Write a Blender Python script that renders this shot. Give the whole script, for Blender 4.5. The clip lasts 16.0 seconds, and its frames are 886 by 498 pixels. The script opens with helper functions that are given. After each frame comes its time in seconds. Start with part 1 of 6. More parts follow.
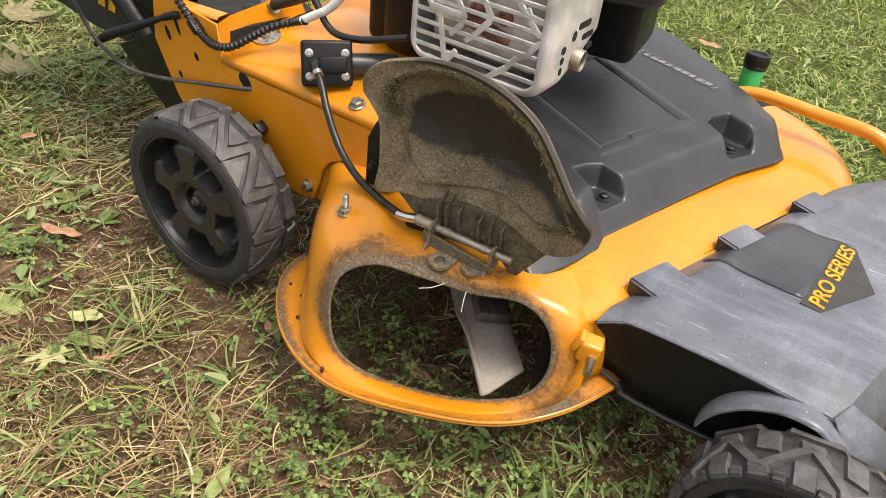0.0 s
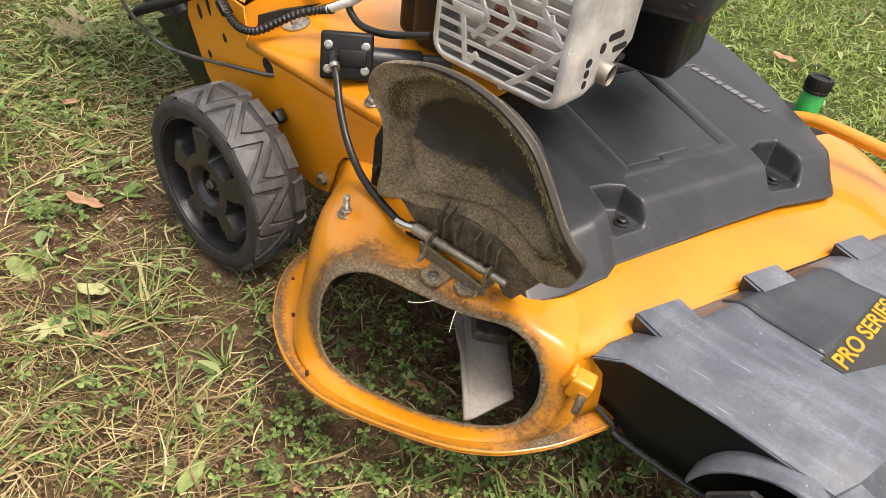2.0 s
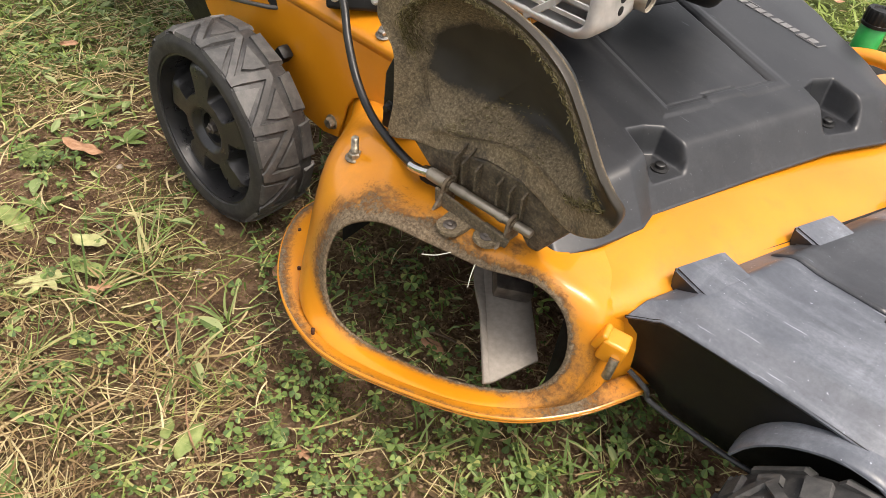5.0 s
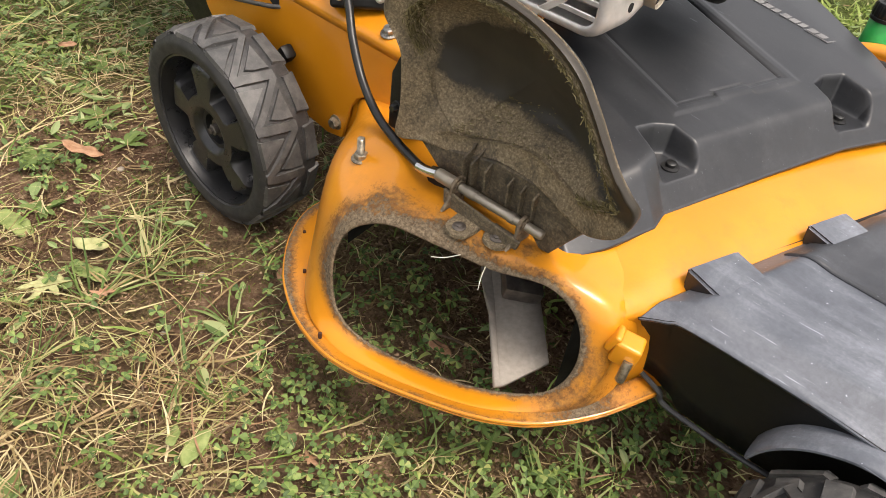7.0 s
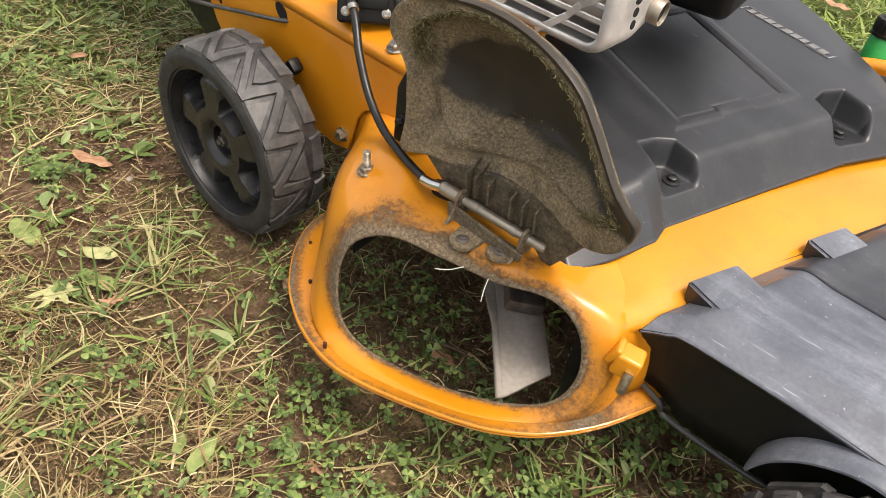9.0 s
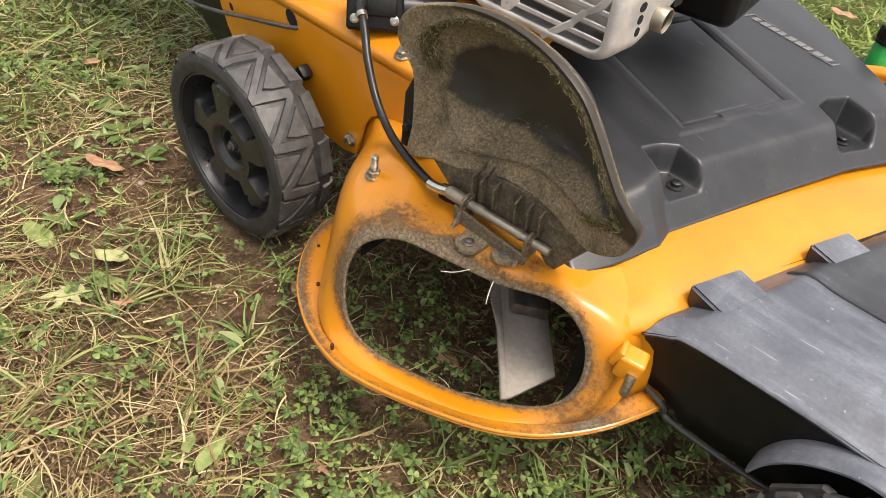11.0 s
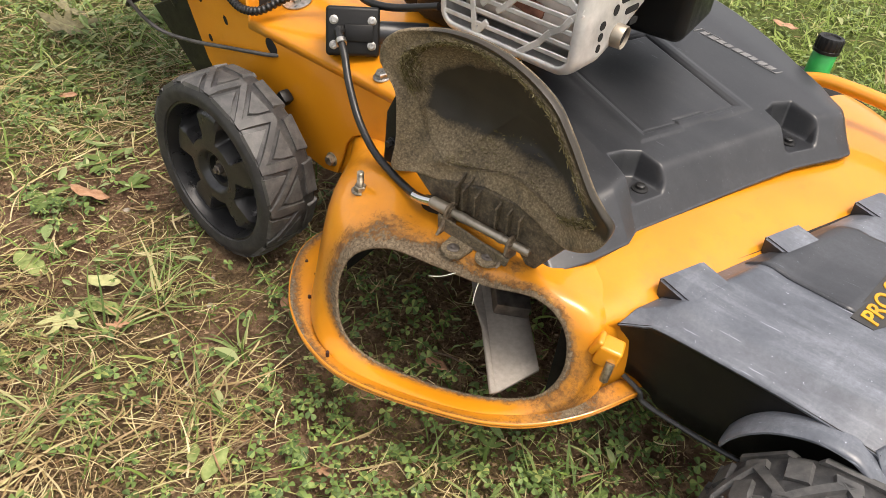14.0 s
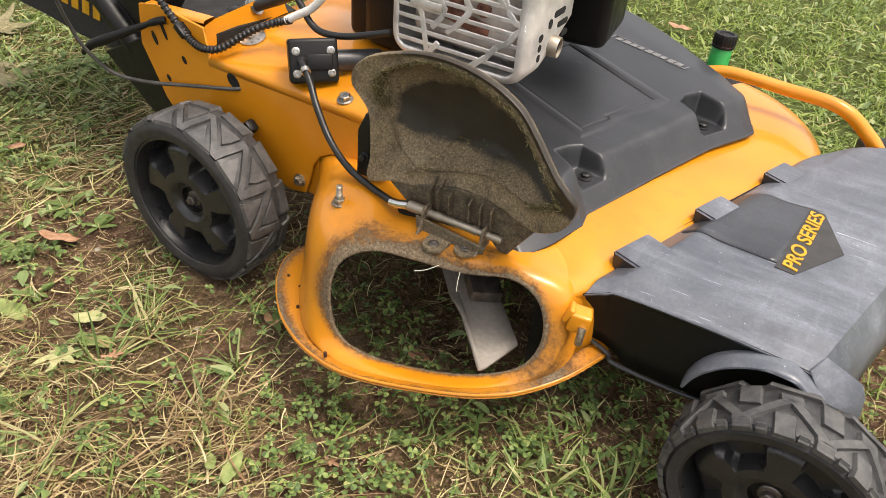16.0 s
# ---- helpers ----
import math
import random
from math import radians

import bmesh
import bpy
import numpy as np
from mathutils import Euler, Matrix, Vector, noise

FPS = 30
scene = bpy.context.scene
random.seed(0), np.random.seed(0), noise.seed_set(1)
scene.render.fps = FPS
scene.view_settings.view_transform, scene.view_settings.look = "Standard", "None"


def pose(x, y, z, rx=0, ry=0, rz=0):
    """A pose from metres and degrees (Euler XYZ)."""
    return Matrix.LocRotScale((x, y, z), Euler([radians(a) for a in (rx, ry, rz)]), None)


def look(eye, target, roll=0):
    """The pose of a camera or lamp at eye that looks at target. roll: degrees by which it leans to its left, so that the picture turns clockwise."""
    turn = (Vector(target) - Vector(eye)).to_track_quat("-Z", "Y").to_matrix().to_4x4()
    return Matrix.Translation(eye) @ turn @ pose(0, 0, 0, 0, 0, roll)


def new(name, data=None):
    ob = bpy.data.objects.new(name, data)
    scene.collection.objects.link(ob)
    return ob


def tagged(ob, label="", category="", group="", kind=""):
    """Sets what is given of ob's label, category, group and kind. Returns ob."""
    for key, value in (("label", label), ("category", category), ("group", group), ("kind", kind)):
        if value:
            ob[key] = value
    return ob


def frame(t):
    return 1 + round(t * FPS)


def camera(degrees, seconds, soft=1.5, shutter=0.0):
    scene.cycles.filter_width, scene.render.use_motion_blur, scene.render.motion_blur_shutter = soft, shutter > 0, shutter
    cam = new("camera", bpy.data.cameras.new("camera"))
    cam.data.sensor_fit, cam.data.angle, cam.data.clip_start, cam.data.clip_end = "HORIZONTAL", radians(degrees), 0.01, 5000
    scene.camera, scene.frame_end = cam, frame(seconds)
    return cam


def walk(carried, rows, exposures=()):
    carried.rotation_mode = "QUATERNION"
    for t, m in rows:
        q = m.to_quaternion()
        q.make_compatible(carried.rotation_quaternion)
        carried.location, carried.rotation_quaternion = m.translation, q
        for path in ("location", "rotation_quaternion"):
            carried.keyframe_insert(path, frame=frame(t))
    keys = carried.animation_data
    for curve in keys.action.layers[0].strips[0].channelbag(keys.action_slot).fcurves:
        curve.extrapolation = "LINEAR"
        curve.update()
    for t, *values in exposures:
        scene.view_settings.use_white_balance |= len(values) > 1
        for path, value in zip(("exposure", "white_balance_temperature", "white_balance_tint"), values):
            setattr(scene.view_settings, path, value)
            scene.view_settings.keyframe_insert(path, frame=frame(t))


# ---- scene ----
cam = camera(61.78, 16.0, soft=0.5)
EXPOSURE = [(0, 0.98, 7000, 13), (16, 0.98, 7000, 13)]
PATH = [
    (0, (0.8548, -0.6187, 0.8569), (0.2787, 0.3362, 0.0106), 6.79),
    (0.5, (0.8557, -0.5978, 0.8638), (0.2654, 0.3421, 0.0105), 7.43),
    (1, (0.8690, -0.5587, 0.8677), (0.2567, 0.3583, 0.0050), 7.97),
    (1.5, (0.8827, -0.5375, 0.8694), (0.2444, 0.3537, -0.0014), 8.40),
    (2, (0.8834, -0.5200, 0.8649), (0.2259, 0.3465, -0.0165), 8.49),
    (2.5, (0.8864, -0.5278, 0.8617), (0.2119, 0.3161, -0.0288), 8.22),
    (3, (0.9097, -0.5250, 0.8628), (0.2280, 0.3073, -0.0331), 7.94),
    (3.5, (0.9163, -0.5167, 0.8600), (0.2337, 0.3122, -0.0383), 7.82),
    (4, (0.8991, -0.4977, 0.8404), (0.2287, 0.3223, -0.0751), 7.70),
    (4.5, (0.8717, -0.4774, 0.8158), (0.2149, 0.3363, -0.1151), 7.80),
    (5, (0.8505, -0.4691, 0.8015), (0.2057, 0.3373, -0.1440), 7.78),
    (7.5, (0.8330, -0.4667, 0.7951), (0.1923, 0.3397, -0.1533), 7.40),
    (8, (0.8321, -0.4661, 0.7980), (0.1899, 0.3414, -0.1484), 7.46),
    (8.5, (0.8341, -0.4672, 0.7982), (0.1866, 0.3400, -0.1448), 7.44),
    (9, (0.8378, -0.4714, 0.8072), (0.1831, 0.3349, -0.1315), 7.32),
    (11.5, (0.8479, -0.4795, 0.8127), (0.1727, 0.3215, -0.1161), 6.88),
    (12, (0.8499, -0.4811, 0.8145), (0.1714, 0.3192, -0.1124), 6.70),
    (12.5, (0.8583, -0.4886, 0.8191), (0.1783, 0.3149, -0.1039), 6.63),
    (13, (0.8615, -0.4894, 0.8220), (0.1813, 0.3225, -0.0937), 6.60),
    (13.5, (0.8703, -0.5088, 0.8311), (0.2021, 0.3213, -0.0769), 6.50),
    (14, (0.8667, -0.5371, 0.8361), (0.2220, 0.3254, -0.0585), 6.43),
    (14.5, (0.8631, -0.5778, 0.8453), (0.2496, 0.3159, -0.0406), 5.94),
    (15, (0.8684, -0.6148, 0.8583), (0.2855, 0.3087, -0.0176), 5.41),
    (15.5, (0.8659, -0.6563, 0.8643), (0.3031, 0.2915, 0.0012), 4.91),
    (16, (0.8675, -0.6641, 0.8719), (0.3230, 0.3039, 0.0197), 4.97),
]
walk(cam, [(t, look(eye, target, roll)) for t, eye, target, roll in PATH], EXPOSURE)
# ---- light ----
world = bpy.data.worlds.new("sky")
scene.world = world
world.use_nodes = True
wn = world.node_tree.nodes
sky = wn.new("ShaderNodeTexSky")
sky.sky_type, sky.sun_disc = "NISHITA", False
SUN_UP, SUN_TURN = 67.0, 86.0
sky.sun_elevation, sky.sun_rotation = radians(SUN_UP), radians(SUN_TURN)
sky.air_density, sky.dust_density, sky.ozone_density = 1.0, 4.0, 1.0
wn["Background"].inputs["Strength"].default_value = 0.15
cloud = wn.new("ShaderNodeHueSaturation")  # a veil of cloud greys the blue
cloud.inputs["Saturation"].default_value = 0.28
world.node_tree.links.new(sky.outputs["Color"], cloud.inputs["Color"])
world.node_tree.links.new(cloud.outputs["Color"], wn["Background"].inputs["Color"])
sun = new("sun", bpy.data.lights.new("sun", "SUN"))
sun.data.energy, sun.data.angle, sun.data.color = 1.3, radians(22), (1.0, 0.92, 0.82)
_az, _el = radians(SUN_TURN), radians(SUN_UP)
_to_sun = Vector((math.sin(_az) * math.cos(_el), math.cos(_az) * math.cos(_el), math.sin(_el)))
sun.matrix_world = look(_to_sun * 10, (0, 0, 0))


# ---- materials ----
class Mat:
    """A node material with short ways to add noise, ramps and bumps."""

    def __init__(self, name, rough=0.5, metal=0.0, spec=0.5):
        self.m = bpy.data.materials.new(name)
        self.m.use_nodes = True
        self.t = self.m.node_tree
        self.b = self.t.nodes["Principled BSDF"]
        self.b.inputs["Roughness"].default_value = rough
        self.b.inputs["Metallic"].default_value = metal
        self.b.inputs["Specular IOR Level"].default_value = spec
        self.co = self.t.nodes.new("ShaderNodeTexCoord").outputs["Object"]

    def link(self, a, b):
        self.t.links.new(a, b)

    def noise(self, scale, detail=4.0, rough=0.55, stretch=None, seed=0.0):
        n = self.t.nodes.new("ShaderNodeTexNoise")
        n.inputs["Scale"].default_value, n.inputs["Detail"].default_value, n.inputs["Roughness"].default_value = scale, detail, rough
        co = self.co
        if stretch or seed:
            mp = self.t.nodes.new("ShaderNodeMapping")
            mp.inputs["Scale"].default_value = stretch or (1, 1, 1)
            mp.inputs["Location"].default_value = (seed, seed * 0.7, -seed)
            self.link(co, mp.inputs["Vector"])
            co = mp.outputs["Vector"]
        self.link(co, n.inputs["Vector"])
        return n.outputs["Fac"]

    def ramp(self, fac, stops):
        r = self.t.nodes.new("ShaderNodeValToRGB")
        els = r.color_ramp.elements
        while len(els) < len(stops):
            els.new(0.5)
        for e, (p, c) in zip(els, stops):
            e.position = p
            e.color = (*c, 1) if isinstance(c, tuple) else (c, c, c, 1)
        self.link(fac, r.inputs["Fac"])
        return r.outputs["Color"]

    def mix(self, fac, a, b, kind="MIX"):
        n = self.t.nodes.new("ShaderNodeMix")
        n.data_type, n.blend_type = "RGBA", kind
        for sock, v in ((n.inputs[0], fac), (n.inputs[6], a), (n.inputs[7], b)):
            if isinstance(v, tuple):
                sock.default_value = (*v, 1)
            elif isinstance(v, (int, float)):
                sock.default_value = v if sock.type == "VALUE" else (v, v, v, 1)
            else:
                self.link(v, sock)
        return n.outputs[2]

    def math(self, op, a, b=0.0):
        n = self.t.nodes.new("ShaderNodeMath")
        n.operation = op
        for i, v in enumerate((a, b)):
            if isinstance(v, (int, float)):
                n.inputs[i].default_value = v
            else:
                self.link(v, n.inputs[i])
        return n.outputs[0]

    def attr(self, name):
        n = self.t.nodes.new("ShaderNodeAttribute")
        n.attribute_name = name
        return n.outputs["Fac"]

    def color(self, c):
        if isinstance(c, tuple):
            self.b.inputs["Base Color"].default_value = (*c, 1)
        else:
            self.link(c, self.b.inputs["Base Color"])
        return self

    def rough(self, fac):
        self.link(fac, self.b.inputs["Roughness"])
        return self

    def bump(self, fac, strength=0.3, dist=0.001):
        n = self.t.nodes.new("ShaderNodeBump")
        n.inputs["Strength"].default_value, n.inputs["Distance"].default_value = strength, dist
        self.link(fac, n.inputs["Height"])
        self.link(n.outputs["Normal"], self.b.inputs["Normal"])
        return self


def plain(name, col, rough=0.5, metal=0.0, vary=0.12, scale=60, bump=0.15, dist=0.0006, spec=0.5):
    m = Mat(name, rough, metal, spec)
    dark = tuple(max(0, c * (1 - vary * 1.6)) for c in col)
    light = tuple(min(1, c * (1 + vary)) for c in col)
    m.color(m.mix(m.ramp(m.noise(scale), [(0.3, 0.0), (0.7, 1.0)]), dark, light))
    m.rough(m.ramp(m.noise(scale * 0.5, seed=3), [(0.3, max(0.04, rough - 0.1)), (0.7, min(1, rough + 0.12))]))
    m.bump(m.noise(scale * 6), bump, dist)
    return m.m


def yellow_paint(name, dirt):
    """Amber enamel, with stains, chips to rust and grey grime where the vertex mask 'grime' says."""
    m = Mat(name, 0.3, spec=0.35)
    m.b.inputs["Coat Weight"].default_value, m.b.inputs["Coat Roughness"].default_value = 1.0, 0.04
    base = m.mix(m.ramp(m.noise(7, 3), [(0.35, 0.0), (0.7, 1.0)]), (0.60, 0.222, 0.009), (0.69, 0.268, 0.013))
    stain = m.ramp(m.noise(16, 8, 0.7, seed=2), [(0.55, 0.0), (0.72, 1.0)])
    base = m.mix(m.math("MULTIPLY", stain, 0.35 * dirt), base, (0.33, 0.15, 0.03))
    chips = m.ramp(m.noise(150, 5, 0.7, seed=5), [(0.7, 0.0), (0.73, 1.0)])
    base = m.mix(m.math("MULTIPLY", chips, dirt * 0.8), base, (0.1, 0.05, 0.02))
    g = m.attr("grime")
    wob = m.math("ADD", g, m.math("ADD", m.math("MULTIPLY", m.math("SUBTRACT", m.noise(190, 8, 0.8), 0.5), 1.1), m.math("MULTIPLY", m.math("SUBTRACT", m.noise(26, 6, 0.65, seed=8), 0.5), 0.8)))
    tinge = m.ramp(m.math("ADD", g, m.math("MULTIPLY", m.math("SUBTRACT", m.noise(40, 6, 0.7, seed=3), 0.5), 0.4)), [(0.12, 0.0), (0.62, 1.0)])
    base = m.mix(m.math("MULTIPLY", tinge, 0.62), base, (0.30, 0.125, 0.022))  # thin brown film that fades out
    rust = m.ramp(wob, [(0.42, 0.0), (0.62, 1.0)])
    base = m.mix(m.math("MULTIPLY", rust, 0.85), base, m.ramp(m.noise(90, 6, 0.7), [(0.35, (0.10, 0.046, 0.018)), (0.52, (0.22, 0.105, 0.032)), (0.68, (0.42, 0.20, 0.045))]))
    mud = m.ramp(wob, [(0.70, 0.0), (0.84, 1.0)])
    base = m.mix(m.math("MULTIPLY", mud, 0.92), base, m.ramp(m.noise(260, 8, 0.8), [(0.36, (0.060, 0.046, 0.030)), (0.5, (0.155, 0.122, 0.082)), (0.64, (0.30, 0.24, 0.16))]))
    m.color(base)
    m.link(m.math("MULTIPLY", m.math("SUBTRACT", 1.0, rust), 0.6), m.b.inputs["Coat Weight"])  # no varnish shine on the grime
    m.rough(m.mix(rust, m.mix(stain, 0.34, 0.5), 0.9))
    m.bump(m.math("ADD", m.math("MULTIPLY", m.noise(300, 4), 0.12), m.math("MULTIPLY", m.math("MULTIPLY", mud, m.noise(240, 8, 0.8)), 1.6)), 0.7, 0.002)
    return m.m


def black_plastic(name, col, rough, dust, scale=1.0, haze=(0.2, 0.2, 0.2), spec=0.5, streak=0.0):
    m = Mat(name, rough, spec=spec)
    d = m.ramp(m.noise(9 * scale, 8, 0.65, seed=1), [(0.42, 0.0), (0.75, 1.0)])
    if streak:  # scuffs that run fore and aft, and pale specks
        s1 = m.ramp(m.noise(5, 10, 0.72, stretch=(0.7, 3.2, 3.2), seed=6), [(0.5, 0.0), (0.74, 1.0)])
        d = m.mix(m.math("MULTIPLY", s1, streak), d, 1.0)
    sp = m.math("MAXIMUM", m.ramp(m.noise(330, 3, 0.6, seed=4), [(0.68, 0.0), (0.74, 1.0)]), m.ramp(m.noise(95, 2, 0.5, seed=9), [(0.76, 0.0), (0.80, 1.0)]))
    c = m.mix(m.math("MULTIPLY", d, dust), col, haze)
    c = m.mix(m.math("MULTIPLY", sp, 0.5), c, tuple(v * 1.6 for v in haze))
    m.color(c)
    m.rough(m.ramp(m.noise(34, 9, 0.75, seed=2), [(0.3, rough - 0.12), (0.72, rough + 0.18)]))
    m.bump(m.noise(1500, 2), 0.25, 0.0003)
    return m.m


def worn_guard(name, col, haze, amount):
    """Sun-bleached grey plastic: soft cloudy haze, wipe marks that run fore and aft, pale scratches and specks."""
    m = Mat(name, 0.36, spec=0.6)
    cloud = m.ramp(m.noise(9, 10, 0.72, seed=1), [(0.34, 0.0), (0.68, 1.0)])
    wipe = m.ramp(m.noise(7, 8, 0.68, stretch=(0.6, 3.4, 3.4), seed=6), [(0.48, 0.0), (0.70, 1.0)])
    cross = m.ramp(m.noise(11, 6, 0.7, stretch=(2.6, 0.5, 2.6), seed=2), [(0.56, 0.0), (0.70, 1.0)])
    d = m.math("ADD", m.math("MULTIPLY", cloud, 0.40), m.math("ADD", m.math("MULTIPLY", wipe, 0.42), m.math("MULTIPLY", cross, 0.22)))
    grit = m.ramp(m.noise(210, 8, 0.8, seed=5), [(0.34, 0.45), (0.66, 1.0)])
    c = m.mix(m.math("MULTIPLY", m.math("MULTIPLY", d, grit), amount), col, haze)
    scratch = m.math("MULTIPLY", m.ramp(m.noise(26, 3, 0.5, stretch=(0.35, 9.0, 9.0), seed=11), [(0.70, 0.0), (0.73, 1.0)]), m.ramp(m.noise(9, 3, seed=4), [(0.45, 0.0), (0.6, 1.0)]))
    specks = m.math("MAXIMUM", m.ramp(m.noise(300, 2, 0.5, seed=7), [(0.73, 0.0), (0.77, 1.0)]), m.ramp(m.noise(120, 2, 0.5, seed=9), [(0.775, 0.0), (0.80, 1.0)]))
    c = m.mix(m.math("MULTIPLY", m.math("MAXIMUM", scratch, specks), 0.6), c, tuple(min(1, v * 1.9) for v in haze))
    m.color(c)
    m.rough(m.mix(d, 0.32, 0.46))
    m.bump(m.noise(1500, 2), 0.2, 0.0003)
    return m.m


PAINT = yellow_paint("amber_enamel", 1.0)
PAINT_CLEAN = yellow_paint("amber_enamel_frame", 0.45)
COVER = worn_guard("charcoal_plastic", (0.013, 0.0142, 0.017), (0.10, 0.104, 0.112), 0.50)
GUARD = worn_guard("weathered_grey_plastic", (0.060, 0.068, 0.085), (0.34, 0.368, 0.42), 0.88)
GUARD_DARK = worn_guard("scuffed_dark_plastic", (0.022, 0.024, 0.029), (0.20, 0.215, 0.245), 0.42)
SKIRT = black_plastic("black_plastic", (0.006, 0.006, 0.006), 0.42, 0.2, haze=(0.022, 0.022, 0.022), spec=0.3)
RUBBER = black_plastic("worn_rubber", (0.020, 0.020, 0.021), 0.58, 0.5, 5.0, haze=(0.075, 0.072, 0.066))
TREAD = black_plastic("dusty_tread_rubber", (0.042, 0.042, 0.042), 0.52, 0.8, 5.0, haze=(0.135, 0.130, 0.124), spec=0.65, streak=0.2)
GROOVE = black_plastic("tread_groove_rubber", (0.022, 0.022, 0.023), 0.5, 0.7, 9.0, haze=(0.085, 0.082, 0.078), spec=0.6)
RIM = black_plastic("black_wheel_plastic", (0.015, 0.015, 0.016), 0.32, 0.3, 4.0, haze=(0.05, 0.05, 0.05), spec=0.6)
HOSE = plain("black_rubber_hose", (0.014, 0.014, 0.014), 0.38, vary=0.3)
SILVER = plain("brushed_aluminium_guard", (0.62, 0.61, 0.59), 0.45, 0.35, vary=0.22, scale=26)
ZINC = plain("zinc_steel", (0.5, 0.48, 0.44), 0.35, 1.0, vary=0.3, scale=120)
OLD_STEEL = plain("dirty_steel", (0.42, 0.37, 0.29), 0.42, 0.85, vary=0.4, scale=140)
RUST_HOLE = plain("rust_spot", (0.05, 0.018, 0.008), 0.9)
UNDER = plain("near_black", (0.012, 0.011, 0.01), 0.8, vary=0.4)
HOLE = plain("painted_void", (0.004, 0.004, 0.004), 0.9)
BLADE = plain("scuffed_blade_steel", (0.30, 0.27, 0.235), 0.85, 0.0, vary=0.09, scale=150, spec=0.25)
MUFFLER = plain("heat_stained_steel", (0.66, 0.60, 0.55), 0.55, 0.25, vary=0.3, scale=16)
RUST_STAIN = plain("rust_stain", (0.34, 0.15, 0.10), 0.7, 0.2, vary=0.4, scale=50)
CHROME = plain("bright_plated_steel", (0.75, 0.75, 0.74), 0.18, 1.0, vary=0.1)
LETTER = plain("pale_grey_print", (0.17, 0.17, 0.17), 0.5)
LETTER_AMBER = plain("amber_print", (0.60, 0.31, 0.01), 0.45)
PIN_STEEL = plain("worn_pin_steel", (0.36, 0.32, 0.26), 0.45, 0.7, vary=0.2, scale=25)
EAR = plain("grimy_brown_steel", (0.20, 0.155, 0.105), 0.6, 0.35, vary=0.45, scale=170)
SOOT = plain("sooty_steel", (0.16, 0.14, 0.125), 0.5, 0.7, vary=0.3, scale=60)
BADGE = plain("dark_badge", (0.035, 0.033, 0.03), 0.4)
GREEN = plain("green_plastic", (0.012, 0.3, 0.06), 0.35)


# ---- mesh helpers ----
def mesh_of(name, verts, faces, mat, smooth=40.0):
    me = bpy.data.meshes.new(name)
    me.from_pydata([tuple(v) for v in verts], [], faces)
    me.update()
    if mat:
        me.materials.append(mat)
    if smooth:
        me.polygons.foreach_set("use_smooth", [True] * len(me.polygons))
        me.set_sharp_from_angle(angle=radians(smooth))
    return me


def thing(name, label, category, at=(0, 0, 0), group="", kind=""):
    ob = new(name)
    ob.location = at
    return tagged(ob, label, category, group, kind)


def part(name, src, material, parent, label="", smooth=40.0):
    """Links a bmesh, a mesh or (verts, faces) as one mesh object under a thing or part. Coordinates are the world's."""
    if isinstance(src, bmesh.types.BMesh):
        me = bpy.data.meshes.new(name)
        bmesh.ops.recalc_face_normals(src, faces=src.faces)
        src.to_mesh(me)
        src.free()
        me.materials.append(material)
        me.polygons.foreach_set("use_smooth", [True] * len(me.polygons))
        me.set_sharp_from_angle(angle=radians(smooth))
    elif isinstance(src, tuple):
        me = mesh_of(name, src[0], src[1], material, smooth)
    else:
        me = src
    ob = new(name, me)
    if parent:
        off = Vector(parent.location)
        if parent.parent:
            off = off + Vector(parent.parent.location)
        if off.length > 0:
            me.transform(Matrix.Translation(-off))
        ob.parent = parent
    if label:
        ob["label"] = label
    return ob


def box_bm(size, m=Matrix(), bevel=0.003, seg=2):
    bm = bmesh.new()
    bmesh.ops.create_cube(bm, size=1.0, matrix=Matrix.Diagonal((*size, 1)))
    if bevel:
        bmesh.ops.bevel(bm, geom=bm.edges[:], offset=bevel, segments=seg, affect="EDGES", profile=0.5)
    bm.transform(m)
    return bm


def lathe(profile, m=Matrix(), n=32, cap=True):
    """Profile of (radius, height) turned round local z."""
    verts, faces = [], []
    for r, h in profile:
        for i in range(n):
            a = 2 * math.pi * i / n
            verts.append(m @ Vector((r * math.cos(a), r * math.sin(a), h)))
    k = len(profile)
    for j in range(k - 1):
        for i in range(n):
            i2 = (i + 1) % n
            faces.append((j * n + i, j * n + i2, (j + 1) * n + i2, (j + 1) * n + i))
    if cap:
        faces.append(tuple(range(n))[::-1])
        faces.append(tuple((k - 1) * n + i for i in range(n)))
    return verts, faces


def join_geo(*geos):
    v, f = [], []
    for gv, gf in geos:
        o = len(v)
        v += list(gv)
        f += [tuple(i + o for i in q) for q in gf]
    return v, f


def spline(pts, n, closed=False):
    """Smooth points through control points (Catmull-Rom), n per span."""
    p = [Vector(q) for q in pts]
    out = []
    k = len(p)
    for i in range(k if closed else k - 1):
        if closed:
            a, b, c, d = p[i - 1], p[i], p[(i + 1) % k], p[(i + 2) % k]
        else:
            a, b, c, d = p[max(i - 1, 0)], p[i], p[i + 1], p[min(i + 2, k - 1)]
        for j in range(n):
            t = j / n
            out.append(0.5 * ((2 * b) + (c - a) * t + (2 * a - 5 * b + 4 * c - d) * t * t + (3 * b - a - 3 * c + d) * t ** 3))
    if not closed:
        out.append(p[-1].copy())
    return out


